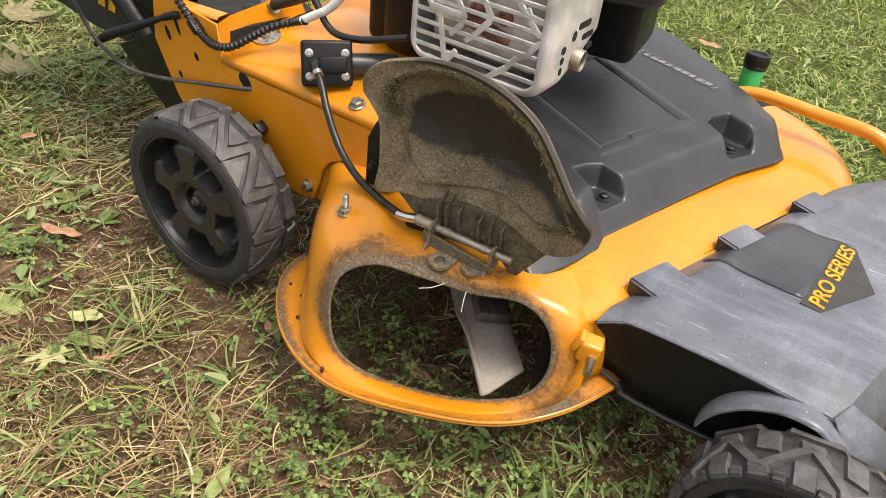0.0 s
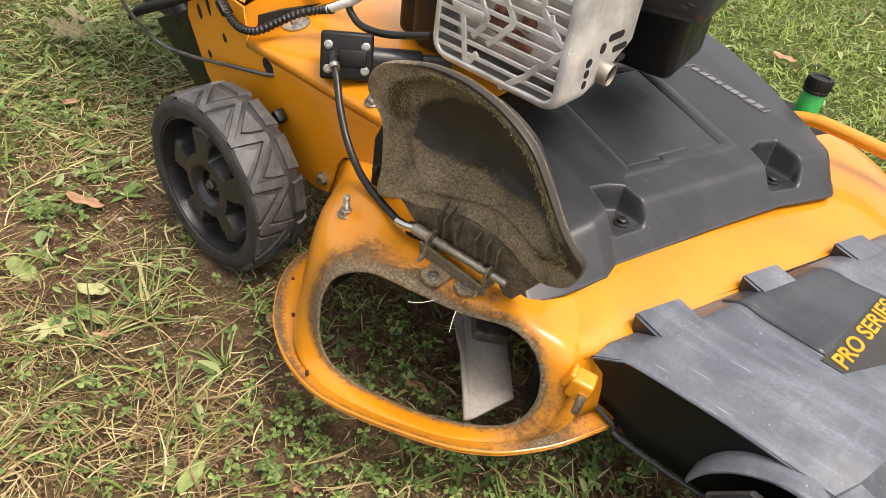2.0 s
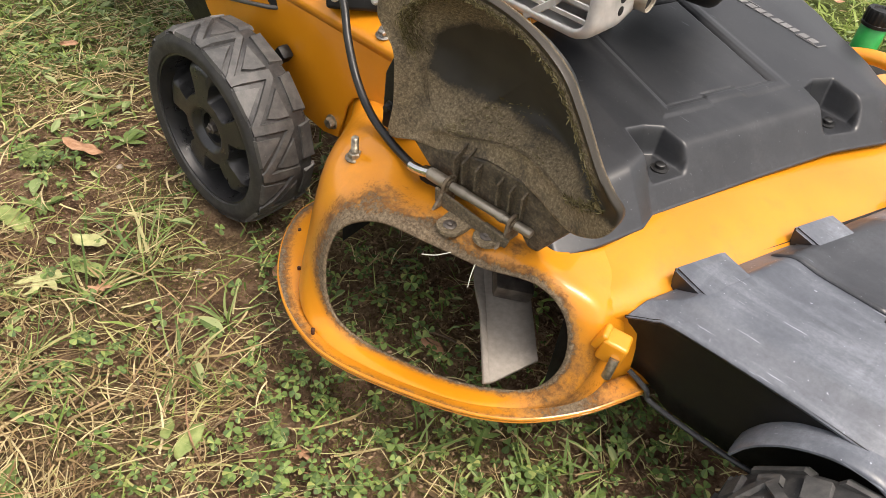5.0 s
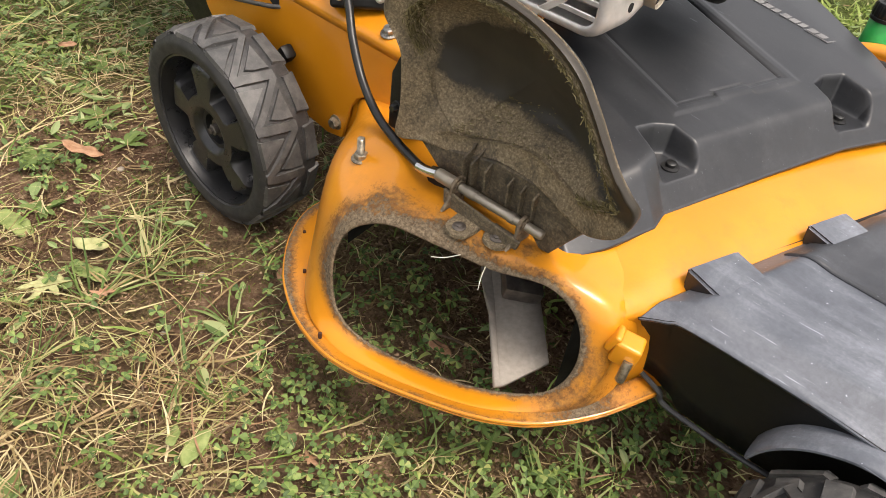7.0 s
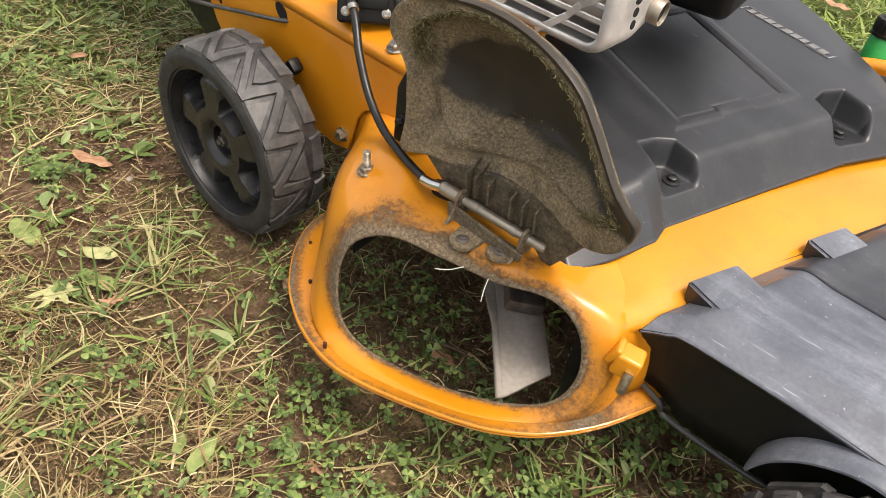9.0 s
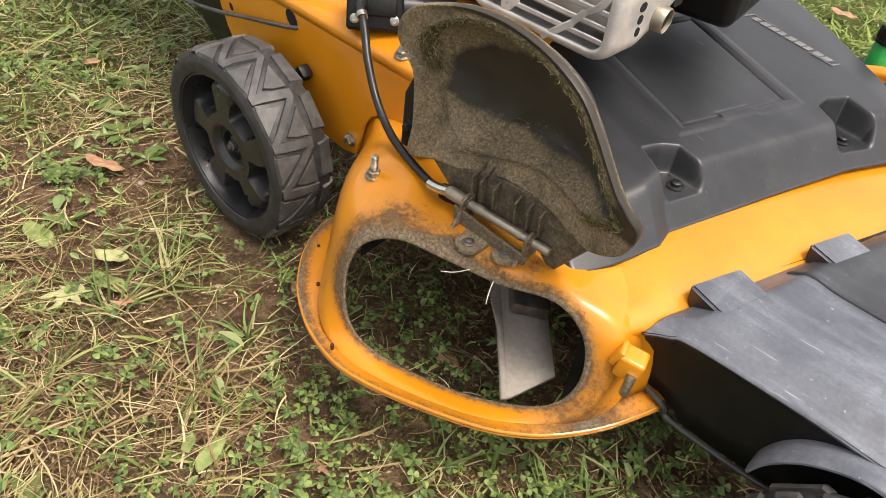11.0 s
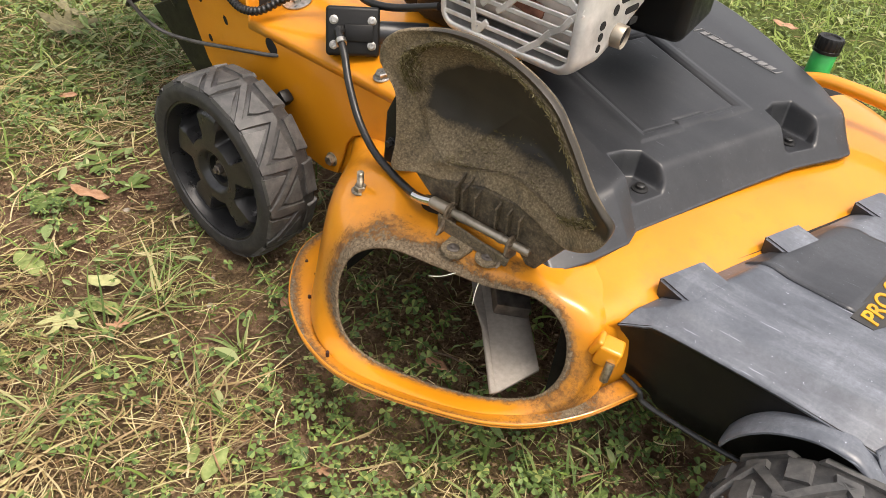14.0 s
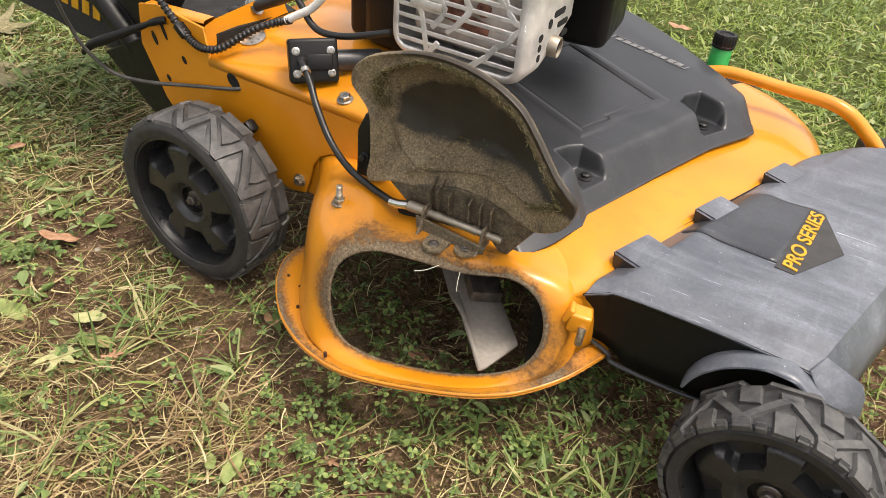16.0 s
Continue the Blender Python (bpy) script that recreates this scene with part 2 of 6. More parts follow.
def tube(path, radius, n=12, cap=True, ripple=None):
    """A round tube along a list of points. ripple: (depth, every) for corrugation."""
    pts = [Vector(p) for p in path]
    up = Vector((0.13, 0.2, 0.97))
    verts, faces = [], []
    for i, p in enumerate(pts):
        d = (pts[min(i + 1, len(pts) - 1)] - pts[max(i - 1, 0)]).normalized()
        s = d.cross(up).normalized()
        w = s.cross(d)
        r = radius(i / (len(pts) - 1)) if callable(radius) else radius
        if ripple:
            r += ripple[0] * (1 if (i // ripple[1]) % 2 else -1)
        for k in range(n):
            a = 2 * math.pi * k / n
            verts.append(p + s * (r * math.cos(a)) + w * (r * math.sin(a)))
    for i in range(len(pts) - 1):
        for k in range(n):
            k2 = (k + 1) % n
            faces.append((i * n + k, i * n + k2, (i + 1) * n + k2, (i + 1) * n + k))
    if cap:
        faces.append(tuple(range(n))[::-1])
        faces.append(tuple((len(pts) - 1) * n + k for k in range(n)))
    return verts, faces


def grid_faces(rows, cols, closed=False):
    f = []
    for i in range(rows - 1):
        for j in range(cols if closed else cols - 1):
            j2 = (j + 1) % cols
            f.append((i * cols + j, i * cols + j2, (i + 1) * cols + j2, (i + 1) * cols + j))
    return f


def loft(rings, closed=True):
    return [p for r in rings for p in r], grid_faces(len(rings), len(rings[0]), closed)


def prism(outline, axis, lo, hi, bevel=0.0, seg=2):
    """A flat outline of (p, q) pushed along an axis: 'x' uses (y, z), 'y' uses (x, z), 'z' uses (x, y)."""
    def at(p, q, w):
        return {"x": (w, p, q), "y": (p, w, q), "z": (p, q, w)}[axis]
    bm = bmesh.new()
    a = [bm.verts.new(at(p, q, lo)) for p, q in outline]
    b = [bm.verts.new(at(p, q, hi)) for p, q in outline]
    bm.faces.new(a)
    bm.faces.new(b[::-1])
    for i in range(len(a)):
        bm.faces.new((a[i], a[i - 1], b[i - 1], b[i]))
    bmesh.ops.recalc_face_normals(bm, faces=bm.faces)
    if bevel:
        bmesh.ops.bevel(bm, geom=bm.edges[:], offset=bevel, segments=seg, affect="EDGES", profile=0.5)
    return bm


def mask(ob, fn, name="grime"):
    """A vertex mask on ob's mesh from a function of the point."""
    at = ob.data.attributes.new(name, "FLOAT", "POINT")
    at.data.foreach_set("value", [fn(v.co) for v in ob.data.vertices])
    return ob


def shell(ob, thick, offset=-1.0, heart=None):
    """Sheet thickness behind the faces, which are turned upwards, or away from heart."""
    s = sum((p.normal.dot(p.center - Vector(heart)) if heart else p.normal.z) * p.area for p in ob.data.polygons)
    if s < 0:
        ob.data.flip_normals()
    md = ob.modifiers.new("thickness", "SOLIDIFY")
    md.thickness, md.offset = thick, offset
    return ob


def smoothstep(a, b, x):
    t = min(1.0, max(0.0, (x - a) / (b - a)))
    return t * t * (3 - 2 * t)


# The deck lies askew: its own forward and sideways axes.
DECK_V, DECK_U = Vector((0.9475, -0.32, 0)), Vector((0.32, 0.9475, 0))


def deck(a, b, z):
    return DECK_V * a + DECK_U * b + Vector((0, 0, z))


def facing(p, normal, up=(0, 0, 1)):
    """A pose at p whose local z points along normal."""
    z = Vector(normal).normalized()
    x = Vector(up).cross(z)
    x = x.normalized() if x.length > 1e-4 else Vector((1, 0, 0))
    return Matrix.Translation(p) @ Matrix((x, z.cross(x), z)).transposed().to_4x4()
# ---- ground ----
def ground_height(x, y):
    r = math.hypot(x - 0.4, y - 0.3)
    k = 1.0 if r < 3 else max(0.0, 1 - (r - 3) / 6)
    h = 0.012 * noise.noise(Vector((x * 2.1, y * 2.1, 3))) + 0.006 * noise.noise(Vector((x * 9, y * 9, 7)))
    return k * h - 0.004


def build_ground():
    """One sheet: fine near the machine, coarse out to the horizon."""
    def axis(lo, hi, step, far):
        out = [lo - d for d in far[::-1]]
        out += [lo + step * i for i in range(int((hi - lo) / step) + 1)]
        return out + [out[-1] + d for d in far]
    far = [0.15, 0.4, 0.9, 2, 4, 8, 16, 40, 120, 400, 1500]
    xs, ys = axis(-1.7, 1.7, 0.02, far), axis(-0.7, 3.1, 0.02, far)
    verts = [(x, y, ground_height(x, y) + (0.003 * noise.noise(Vector((x * 40, y * 40, 1))) if abs(x) < 1.8 and -0.8 < y < 3.2 else 0)) for y in ys for x in xs]
    m = Mat("soil_with_thatch", 0.95, spec=0.2)
    soil = m.ramp(m.noise(22, 9, 0.72), [(0.3, (0.045, 0.025, 0.016)), (0.48, (0.17, 0.098, 0.060)), (0.68, (0.38, 0.25, 0.16))])
    green = m.ramp(m.noise(120, 6, 0.7, seed=2), [(0.3, (0.05, 0.07, 0.018)), (0.7, (0.17, 0.205, 0.055))])
    straw = m.ramp(m.noise(160, 6, 0.7, seed=6), [(0.4, (0.10, 0.068, 0.036)), (0.7, (0.33, 0.24, 0.125))])
    c = m.mix(m.ramp(m.noise(3.4, 5, 0.6, seed=9), [(0.46, 0.0), (0.62, 1.0)]), soil, straw)
    lush = m.attr("lush")
    c = m.mix(m.ramp(m.math("ADD", lush, m.math("MULTIPLY", m.math("SUBTRACT", m.noise(9, 6, 0.7), 0.5), 1.2)), [(0.42, 0.0), (0.62, 1.0)]), c, green)
    m.color(c)
    m.bump(m.math("ADD", m.noise(230, 10, 0.8), m.math("MULTIPLY", m.noise(48, 8, 0.7, seed=3), 1.6)), 1.0, 0.011)
    me = mesh_of("ground", verts, grid_faces(len(ys), len(xs)), m.m, 180)
    g = new("ground", me)
    tagged(g, "trodden lawn of bare brown soil, straw and weeds", "ground", kind="structure")
    return mask(g, lambda p: lushness(p.x, p.y), "lush")


def lushness(x, y):
    """How grassy the lawn is: bare and strawy beside the wheel, dense beyond the machine."""
    back = smoothstep(0.35, 1.3, y - 0.1 * x) * 0.85
    left = smoothstep(-0.2, -0.75, x) * 0.5
    near = 0.24 + 0.22 * noise.noise(Vector((x * 3.3, y * 3.3, 20)))
    around = smoothstep(1.1, 2.0, math.hypot(x - 0.2, y - 0.2)) * 0.85
    return min(1.0, max(back, around, near + left))


build_ground()
# ---- the mower ----
mower = thing("mower", "amber and black walk-behind mower with its discharge flap propped open", "lawn mower")

# control curves round the discharge mouth, from its rear end over the top to the front and back along the bottom
MOUTH = [(0.364, -0.076, 0.195), (0.370, -0.059, 0.243), (0.410, -0.039, 0.270), (0.470, -0.020, 0.269), (0.530, 0.000, 0.264),
         (0.588, 0.020, 0.270), (0.628, 0.025, 0.245), (0.644, 0.016, 0.195), (0.626, -0.002, 0.151), (0.570, -0.028, 0.125),
         (0.504, -0.052, 0.115), (0.431, -0.075, 0.118), (0.385, -0.084, 0.140)]
LIP = [(0.325, -0.060, 0.190), (0.332, -0.030, 0.250), (0.385, 0.000, 0.284), (0.470, 0.020, 0.284), (0.540, 0.030, 0.281),
       (0.600, 0.045, 0.278), (0.652, 0.050, 0.258), (0.668, 0.035, 0.200), (0.650, 0.000, 0.152), (0.585, -0.042, 0.129),
       (0.510, -0.070, 0.119), (0.425, -0.092, 0.116), (0.360, -0.095, 0.125)]
BACK = [(0.292, -0.045, 0.165), (0.262, 0.022, 0.256), (0.330, 0.055, 0.296), (0.450, 0.070, 0.281), (0.550, 0.085, 0.2765),
        (0.612, 0.098, 0.2665), (0.656, 0.088, 0.245), (0.668, 0.052, 0.194), (0.660, 0.010, 0.147), (0.595, -0.050, 0.128),
        (0.515, -0.080, 0.118), (0.420, -0.102, 0.112), (0.345, -0.095, 0.118)]
BASE = [(0.262, -0.025, 0.110), (0.182, 0.116, 0.200), (0.205, 0.136, 0.262), (0.430, 0.170, 0.272), (0.530, 0.200, 0.268),
        (0.604, 0.180, 0.260), (0.664, 0.122, 0.234), (0.672, 0.092, 0.165), (0.672, 0.036, 0.133), (0.602, -0.055, 0.122),
        (0.518, -0.085, 0.112), (0.415, -0.106, 0.108), (0.335, -0.090, 0.110)]
RIM_OUT = [(0.176, 0.075, 0.098), (0.180, 0.030, 0.098), (0.210, -0.020, 0.100), (0.256, -0.065, 0.104), (0.294, -0.090, 0.107), (0.340, -0.110, 0.111), (0.394, -0.121, 0.115),
           (0.441, -0.118, 0.119), (0.500, -0.102, 0.124), (0.576, -0.073, 0.131), (0.622, -0.045, 0.135), (0.654, -0.013, 0.138), (0.685, 0.035, 0.141), (0.711, 0.098, 0.145)]
RIM_IN = [(0.245, 0.100, 0.105), (0.246, 0.045, 0.108), (0.268, 0.008, 0.110), (0.290, -0.030, 0.108), (0.312, -0.058, 0.107), (0.345, -0.088, 0.106), (0.395, -0.098, 0.107),
          (0.440, -0.094, 0.109), (0.505, -0.074, 0.113), (0.570, -0.050, 0.122), (0.612, -0.022, 0.133), (0.645, 0.012, 0.144), (0.668, 0.050, 0.148), (0.690, 0.105, 0.150)]


def build_deck():
    rings = [spline(c, 6, True) for c in (MOUTH, LIP, BACK, BASE)]
    cols = len(rings[0])
    across = [spline([rings[k][j] for k in range(4)], 5) for j in range(cols)]
    fine = [[across[j][i] for j in range(cols)] for i in range(len(across[0]))]
    v, f = loft(fine)
    for p in v:  # the sheet dips between the stud's dome and the hinge
        p.z -= 0.014 * math.exp(-((p.x - 0.405 + 0.25 * p.y) / 0.024) ** 2) * smoothstep(-0.035, 0.03, p.y)
    body = part("chute_mouth", (v, f), PAINT, mower, "amber chute mouth with a muddy, rusted edge", 60)
    edge = [Vector(p) for p in fine[0]]

    def grime(p):
        d = min((p - e).length for e in edge)
        up = smoothstep(0.13, 0.19, p.z)
        return 1.0 + 0.08 * up - d / (0.010 + 0.026 * up * smoothstep(0.56, 0.44, p.x) + 0.003 * up) * 0.6
    mask(body, lambda p: max(0.0, grime(p), 0.62 - (p - Vector((0.545, 0.035, 0.28))).length / 0.07, 0.52 - (p - Vector((0.61, 0.04, 0.27))).length / 0.06, 0.62 - (p - Vector((0.47, 0.03, 0.28))).length / 0.09, 0.95 - (p - Vector((0.395, -0.022, 0.266))).length / 0.075, 0.66 - (p - Vector((0.655, 0.02, 0.20))).length / 0.13, 0.74 - (p - Vector((0.650, 0.01, 0.155))).length / 0.12))
    shell(body, 0.003, heart=(0.45, 0.10, 0.12))

    out, inn = spline(RIM_OUT, 8), spline(RIM_IN, 8)
    v, f = loft([inn] + [[a.lerp(b, k) for a, b in zip(inn, out)] for k in (0.3, 0.55, 0.75, 0.9)] + [out], False)
    rim = part("deck_flange", (v, f), PAINT, mower, "amber flange with rust spots along the lower edge", 50)
    oe = spline(RIM_OUT, 24)
    ie = spline(RIM_IN, 24)
    mask(rim, lambda p: max(0.62 + 0.28 * smoothstep(0.46, 0.32, p.x) - min((p - e).length for e in oe) / 0.020 * 0.6, 0.60 - min((p - e).length for e in ie) / 0.016 * 0.5, 0.90 - (p - Vector((0.665, 0.015, 0.145))).length / 0.15))
    shell(rim, 0.0025)
    bead = part("flange_bead", tube([p + Vector((0, 0, -0.002)) for p in out], 0.0021, 8), PAINT, rim)
    mask(bead, lambda p: 0.3)
    low = part("flange_lower_edge", tube([p + Vector((0, 0, -0.0068)) for p in out[18:]], 0.0016, 8), PAINT, rim)
    mask(low, lambda p: 0.42)
    for x, y in ((0.217, 0.000), (0.281, -0.051), (0.382, -0.109), (0.251, -0.012)):
        part("rust_hole", lathe([(0.0024, -0.006), (0.0024, 0.0022), (0.0015, 0.0024)], pose(x, y, 0.104 + 0.09 * (x - 0.28) + 0.004), 10), RUST_HOLE, rim)

    # front shoulder: a rolled profile along the deck's width, turned at the far end
    prof = [(0.20, 0.272), (0.44, 0.273), (0.50, 0.273), (0.540, 0.271), (0.575, 0.264), (0.603, 0.249), (0.622, 0.226), (0.633, 0.190), (0.636, 0.130)]
    prof = [(p.x, p.z) for p in spline([(a, 0, z) for a, z in prof], 3)]
    rows = []
    for i in range(20):
        b = 0.262 + (0.84 - 0.262) * i / 19
        sunk = 0.010 * smoothstep(0.345, 0.285, b)
        rows.append([deck(a - 0.034 * smoothstep(0.36, 0.27, b) * smoothstep(0.600, 0.632, a), b, z - sunk * smoothstep(0.595, 0.55, a)) for a, z in prof])
    turn = 14
    for i in range(1, turn + 1):
        w = math.pi / 2 * i / turn
        rows.append([deck(0.36 + (a - 0.36) * math.cos(w) if a > 0.36 else a, 0.84 + max(0.0, a - 0.36) * 0.92 * math.sin(w), z) for a, z in prof])
    top = part("deck_shell", loft(rows, False), PAINT, mower, "glossy rolled amber deck edge", 60)
    mask(top, lambda p: 0.25 - 0.9 * (p - deck(0.62, 0.3, 0.2)).length)
    # bracket and pin beside the front guard
    br = part("chute_bracket", box_bm((0.028, 0.026, 0.030), pose(0.6775, 0.049, 0.2285, 0, 8, 18), 0.004, 3), PAINT, mower)
    mask(br, lambda p: 0.0)
    lug = part("bracket_lug", box_bm((0.008, 0.022, 0.024), pose(0.6635, 0.044, 0.238, 0, 24, 18), 0.003, 3), PAINT, mower)
    mask(lug, lambda p: 0.1)
    part("bracket_pin", lathe([(0.0052, -0.014), (0.0052, 0.009), (0.004, 0.0105)], facing((0.6875, 0.033, 0.2135), (0.05, -0.4, -1)), 14), OLD_STEEL, mower, "rusty pin")


build_deck()


def wheel(name, cx, y0, width, R, rimr, lugs, label, cz, sub_n=5, fat=0.235, high=0.0065, zigzag=0):
    """A wheel that faces -y; its near face lies at y0."""
    hub = thing(name, "", "", (cx, y0, cz))
    hub.parent = mower
    if label:
        hub["label"] = label
    m = pose(cx, y0, cz, 90, 0, 0)  # local z -> -y
    # tyre
    prof = [(rimr, -width + 0.01), (R - 0.016, -width), (R - 0.006, -width + 0.008), (R - 0.005, -width * 0.5), (R - 0.006, -0.008), (R - 0.016, -0.001), (rimr + 0.012, 0.0), (rimr, -0.003), (rimr - 0.003, -0.012)]
    part("tyre", lathe(prof, m, 96, False), RUBBER, hub, "black rubber tyre with chevron lugs, worn and dusty", 45)
    part("tread_band", lathe([(R - 0.0085, -width + 0.006), (R - 0.0052, -width + 0.010), (R - 0.0046, -width * 0.5), (R - 0.0052, -0.010), (R - 0.0085, -0.0055)], m, 96, False), GROOVE, hub, "dusty tread floor", 45)
    # chevron lugs: bars slanted from the shoulders to the middle
    v, f = [], []

    def bar(a0, a1, w0, w1, half, h):
        o = len(v)
        n = 4
        for i in range(n + 1):
            t = i / n
            a, w = a0 + (a1 - a0) * t, w0 + (w1 - w0) * t
            for da, rr in ((-half * 1.28, R - 0.0065), (-half, R - 0.0065 + h), (half, R - 0.0065 + h), (half * 1.28, R - 0.0065)):
                rad = rr - (0.004 if abs(w + width / 2) > width * 0.44 else 0)
                v.append(m @ Vector((rad * math.cos(a + da), rad * math.sin(a + da), w)))
        for i in range(n):
            for k in range(3):
                f.append((o + 4 * i + k, o + 4 * i + k + 1, o + 4 * i + 4 + k + 1, o + 4 * i + 4 + k))
        f.append((o, o + 1, o + 2, o + 3))
        e = o + 4 * n
        f.append((e + 3, e + 2, e + 1, e))
    for i in range(lugs):
        a = 2 * math.pi * i / lugs
        da = 2 * math.pi / lugs
        if zigzag:  # one bar that runs to and fro round the wheel, with a pad in each of its bays
            k = zigzag
            if k > 1:  # broad worn bars: one across the tread, one slanting back, a pad in each bay
                for u0, w0, u1, w1 in ((0.0, 0.06, 0.12, 0.68), (0.12, 0.68, 1.0, 0.06)):
                    bar(a - da * u0, a - da * u1, -width * w0, -width * w1, da * 0.088, high)
                for outline in (((0.20, 0.065), (0.74, 0.065), (0.46, 0.27), (0.29, 0.42)), ((0.42, 0.63), (0.86, 0.33), (0.93, 0.46), (0.96, 0.66)), ((0.24, 0.78), (0.90, 0.76), (0.94, 0.97), (0.20, 0.97))):
                    o, k2 = len(v), len(outline)
                    mu, mw = sum(q[0] for q in outline) / k2, sum(q[1] for q in outline) / k2
                    for grow, rr in ((1.14, R - 0.0065), (1.0, R - 0.0068 + high * 0.95)):
                        for u, w in outline:
                            u, w = mu + (u - mu) * grow, mw + (w - mw) * grow
                            rad = rr - (0.003 if w < 0.08 or w > 0.95 else 0)
                            v.append(m @ Vector((rad * math.cos(a - da * u), rad * math.sin(a - da * u), -width * w)))
                    f.append(tuple(o + k2 + q for q in range(k2)))
                    f.extend((o + q, o + (q + 1) % k2, o + k2 + (q + 1) % k2, o + k2 + q) for q in range(k2))
                continue
            bar(a, a + da * 0.5, -0.012, -width * 0.66, da * 0.075 * k, high)
            bar(a + da * 0.5, a + da, -width * 0.66, -0.012, da * 0.075 * k, high)
            bar(a - da * 0.02, a + da * 0.02, -0.0005 - 0.008 * (k > 1), -0.018, da * 0.11 * k, high)
            bar(a + da * 0.48, a + da * 0.52, -width * 0.6, -width * 0.74, da * 0.13 * k, high)
            bar(a + da * 0.47, a + da * 0.53, -0.0005 - 0.008 * (k > 1), -width * 0.36, da * 0.115 * k, high * 0.95)
            bar(a - da * 0.03, a + da * 0.03, -width * 0.46, -width * 0.80, da * 0.125, high * 0.95)
            if k <= 1:
                bar(a + da * 0.25, a + da * 0.25, -0.0005, -0.008, da * 0.06, high * 0.9)
                bar(a + da * 0.75, a + da * 0.75, -0.0005, -0.008, da * 0.06, high * 0.9)
            bar(a + da * 0.5, a + da * 0.5, -width * 0.85, -width + 0.001, da * 0.3, high)
            continue
        bar(a, a + da * 0.75, -0.002, -width * 0.5, da * fat, high)
        bar(a + da * 0.75, a, -width * 0.5, -width + 0.002, da * fat, high)
        pad = da * fat * (0.8 if high < 0.008 else 1.25)
        bar(a + da * 0.62, a + da * 0.80, -0.001, -width * 0.27, pad, high * 0.95)
        bar(a + da * 0.80, a + da * 0.62, -width * 0.73, -width + 0.001, pad, high * 0.95)
    part("tread", (v, f), TREAD, hub, "dusty chevron tread blocks", 30)
    # rim: dished disc with five scooped spokes
    n = 120
    radii = [rimr - 0.001, rimr - 0.004, rimr - 0.007] + [rimr - 0.01 - (rimr - 0.05) * i / 14 for i in range(15)] + [0.036, 0.03, 0.026, 0.024]
    v, f = [], []
    for r in radii:
        for i in range(n):
            a = 2 * math.pi * i / n
            d = -0.006
            if r <= rimr - 0.005:
                d = -0.022
            if r <= rimr - 0.009:
                t = (r - 0.04) / (rimr - 0.01 - 0.04)
                scoop = smoothstep(0.22, 0.34, t)
                wedge = smoothstep(0.30, 0.44, 0.5 + 0.5 * math.cos(sub_n * (a + 0.25)) - 0.20 * (1 - t))
                d = -0.015 - (0.030 if R > 0.14 else 0.020) * scoop * wedge - 0.012 * smoothstep(0.80, 1.0, t) + 0.004 * (1 - t)
            if r <= 0.036:
                d = -0.012 if r > 0.031 else -0.022
            v.append(m @ Vector((r * math.cos(a), r * math.sin(a), d)))
    f = grid_faces(len(radii), n, True)
    part("rim", (v, f), RIM, hub, "black plastic rim with scooped spokes", 50)
    part("hub_cup", lathe([(0.0245, -0.022), (0.022, -0.030), (0.001, -0.031)], m, 32, False), SKIRT, hub)
    part("hub_nut", join_geo(lathe([(0.0145, -0.031), (0.0145, -0.027), (0.013, -0.0255)], m, 24), lathe([(0.0088, -0.027), (0.0088, -0.018), (0.0075, -0.017)], m, 6), lathe([(0.0045, -0.018), (0.0045, -0.013)], m, 12)), SOOT, hub, "greasy axle nut and washer", 30)
    return hub


wheel("rear_wheel", 0.0, -0.012, 0.098, 0.1525, 0.118, 13, "black rear wheel standing on the soil", 0.1525, 5, 0.235, 0.0062, 1.5)
wheel("front_wheel", 0.961, -0.016, 0.085, 0.130, 0.103, 9, "black front wheel under the guard's fender", 0.130, 5, 0.15, 0.0066, 1.0)



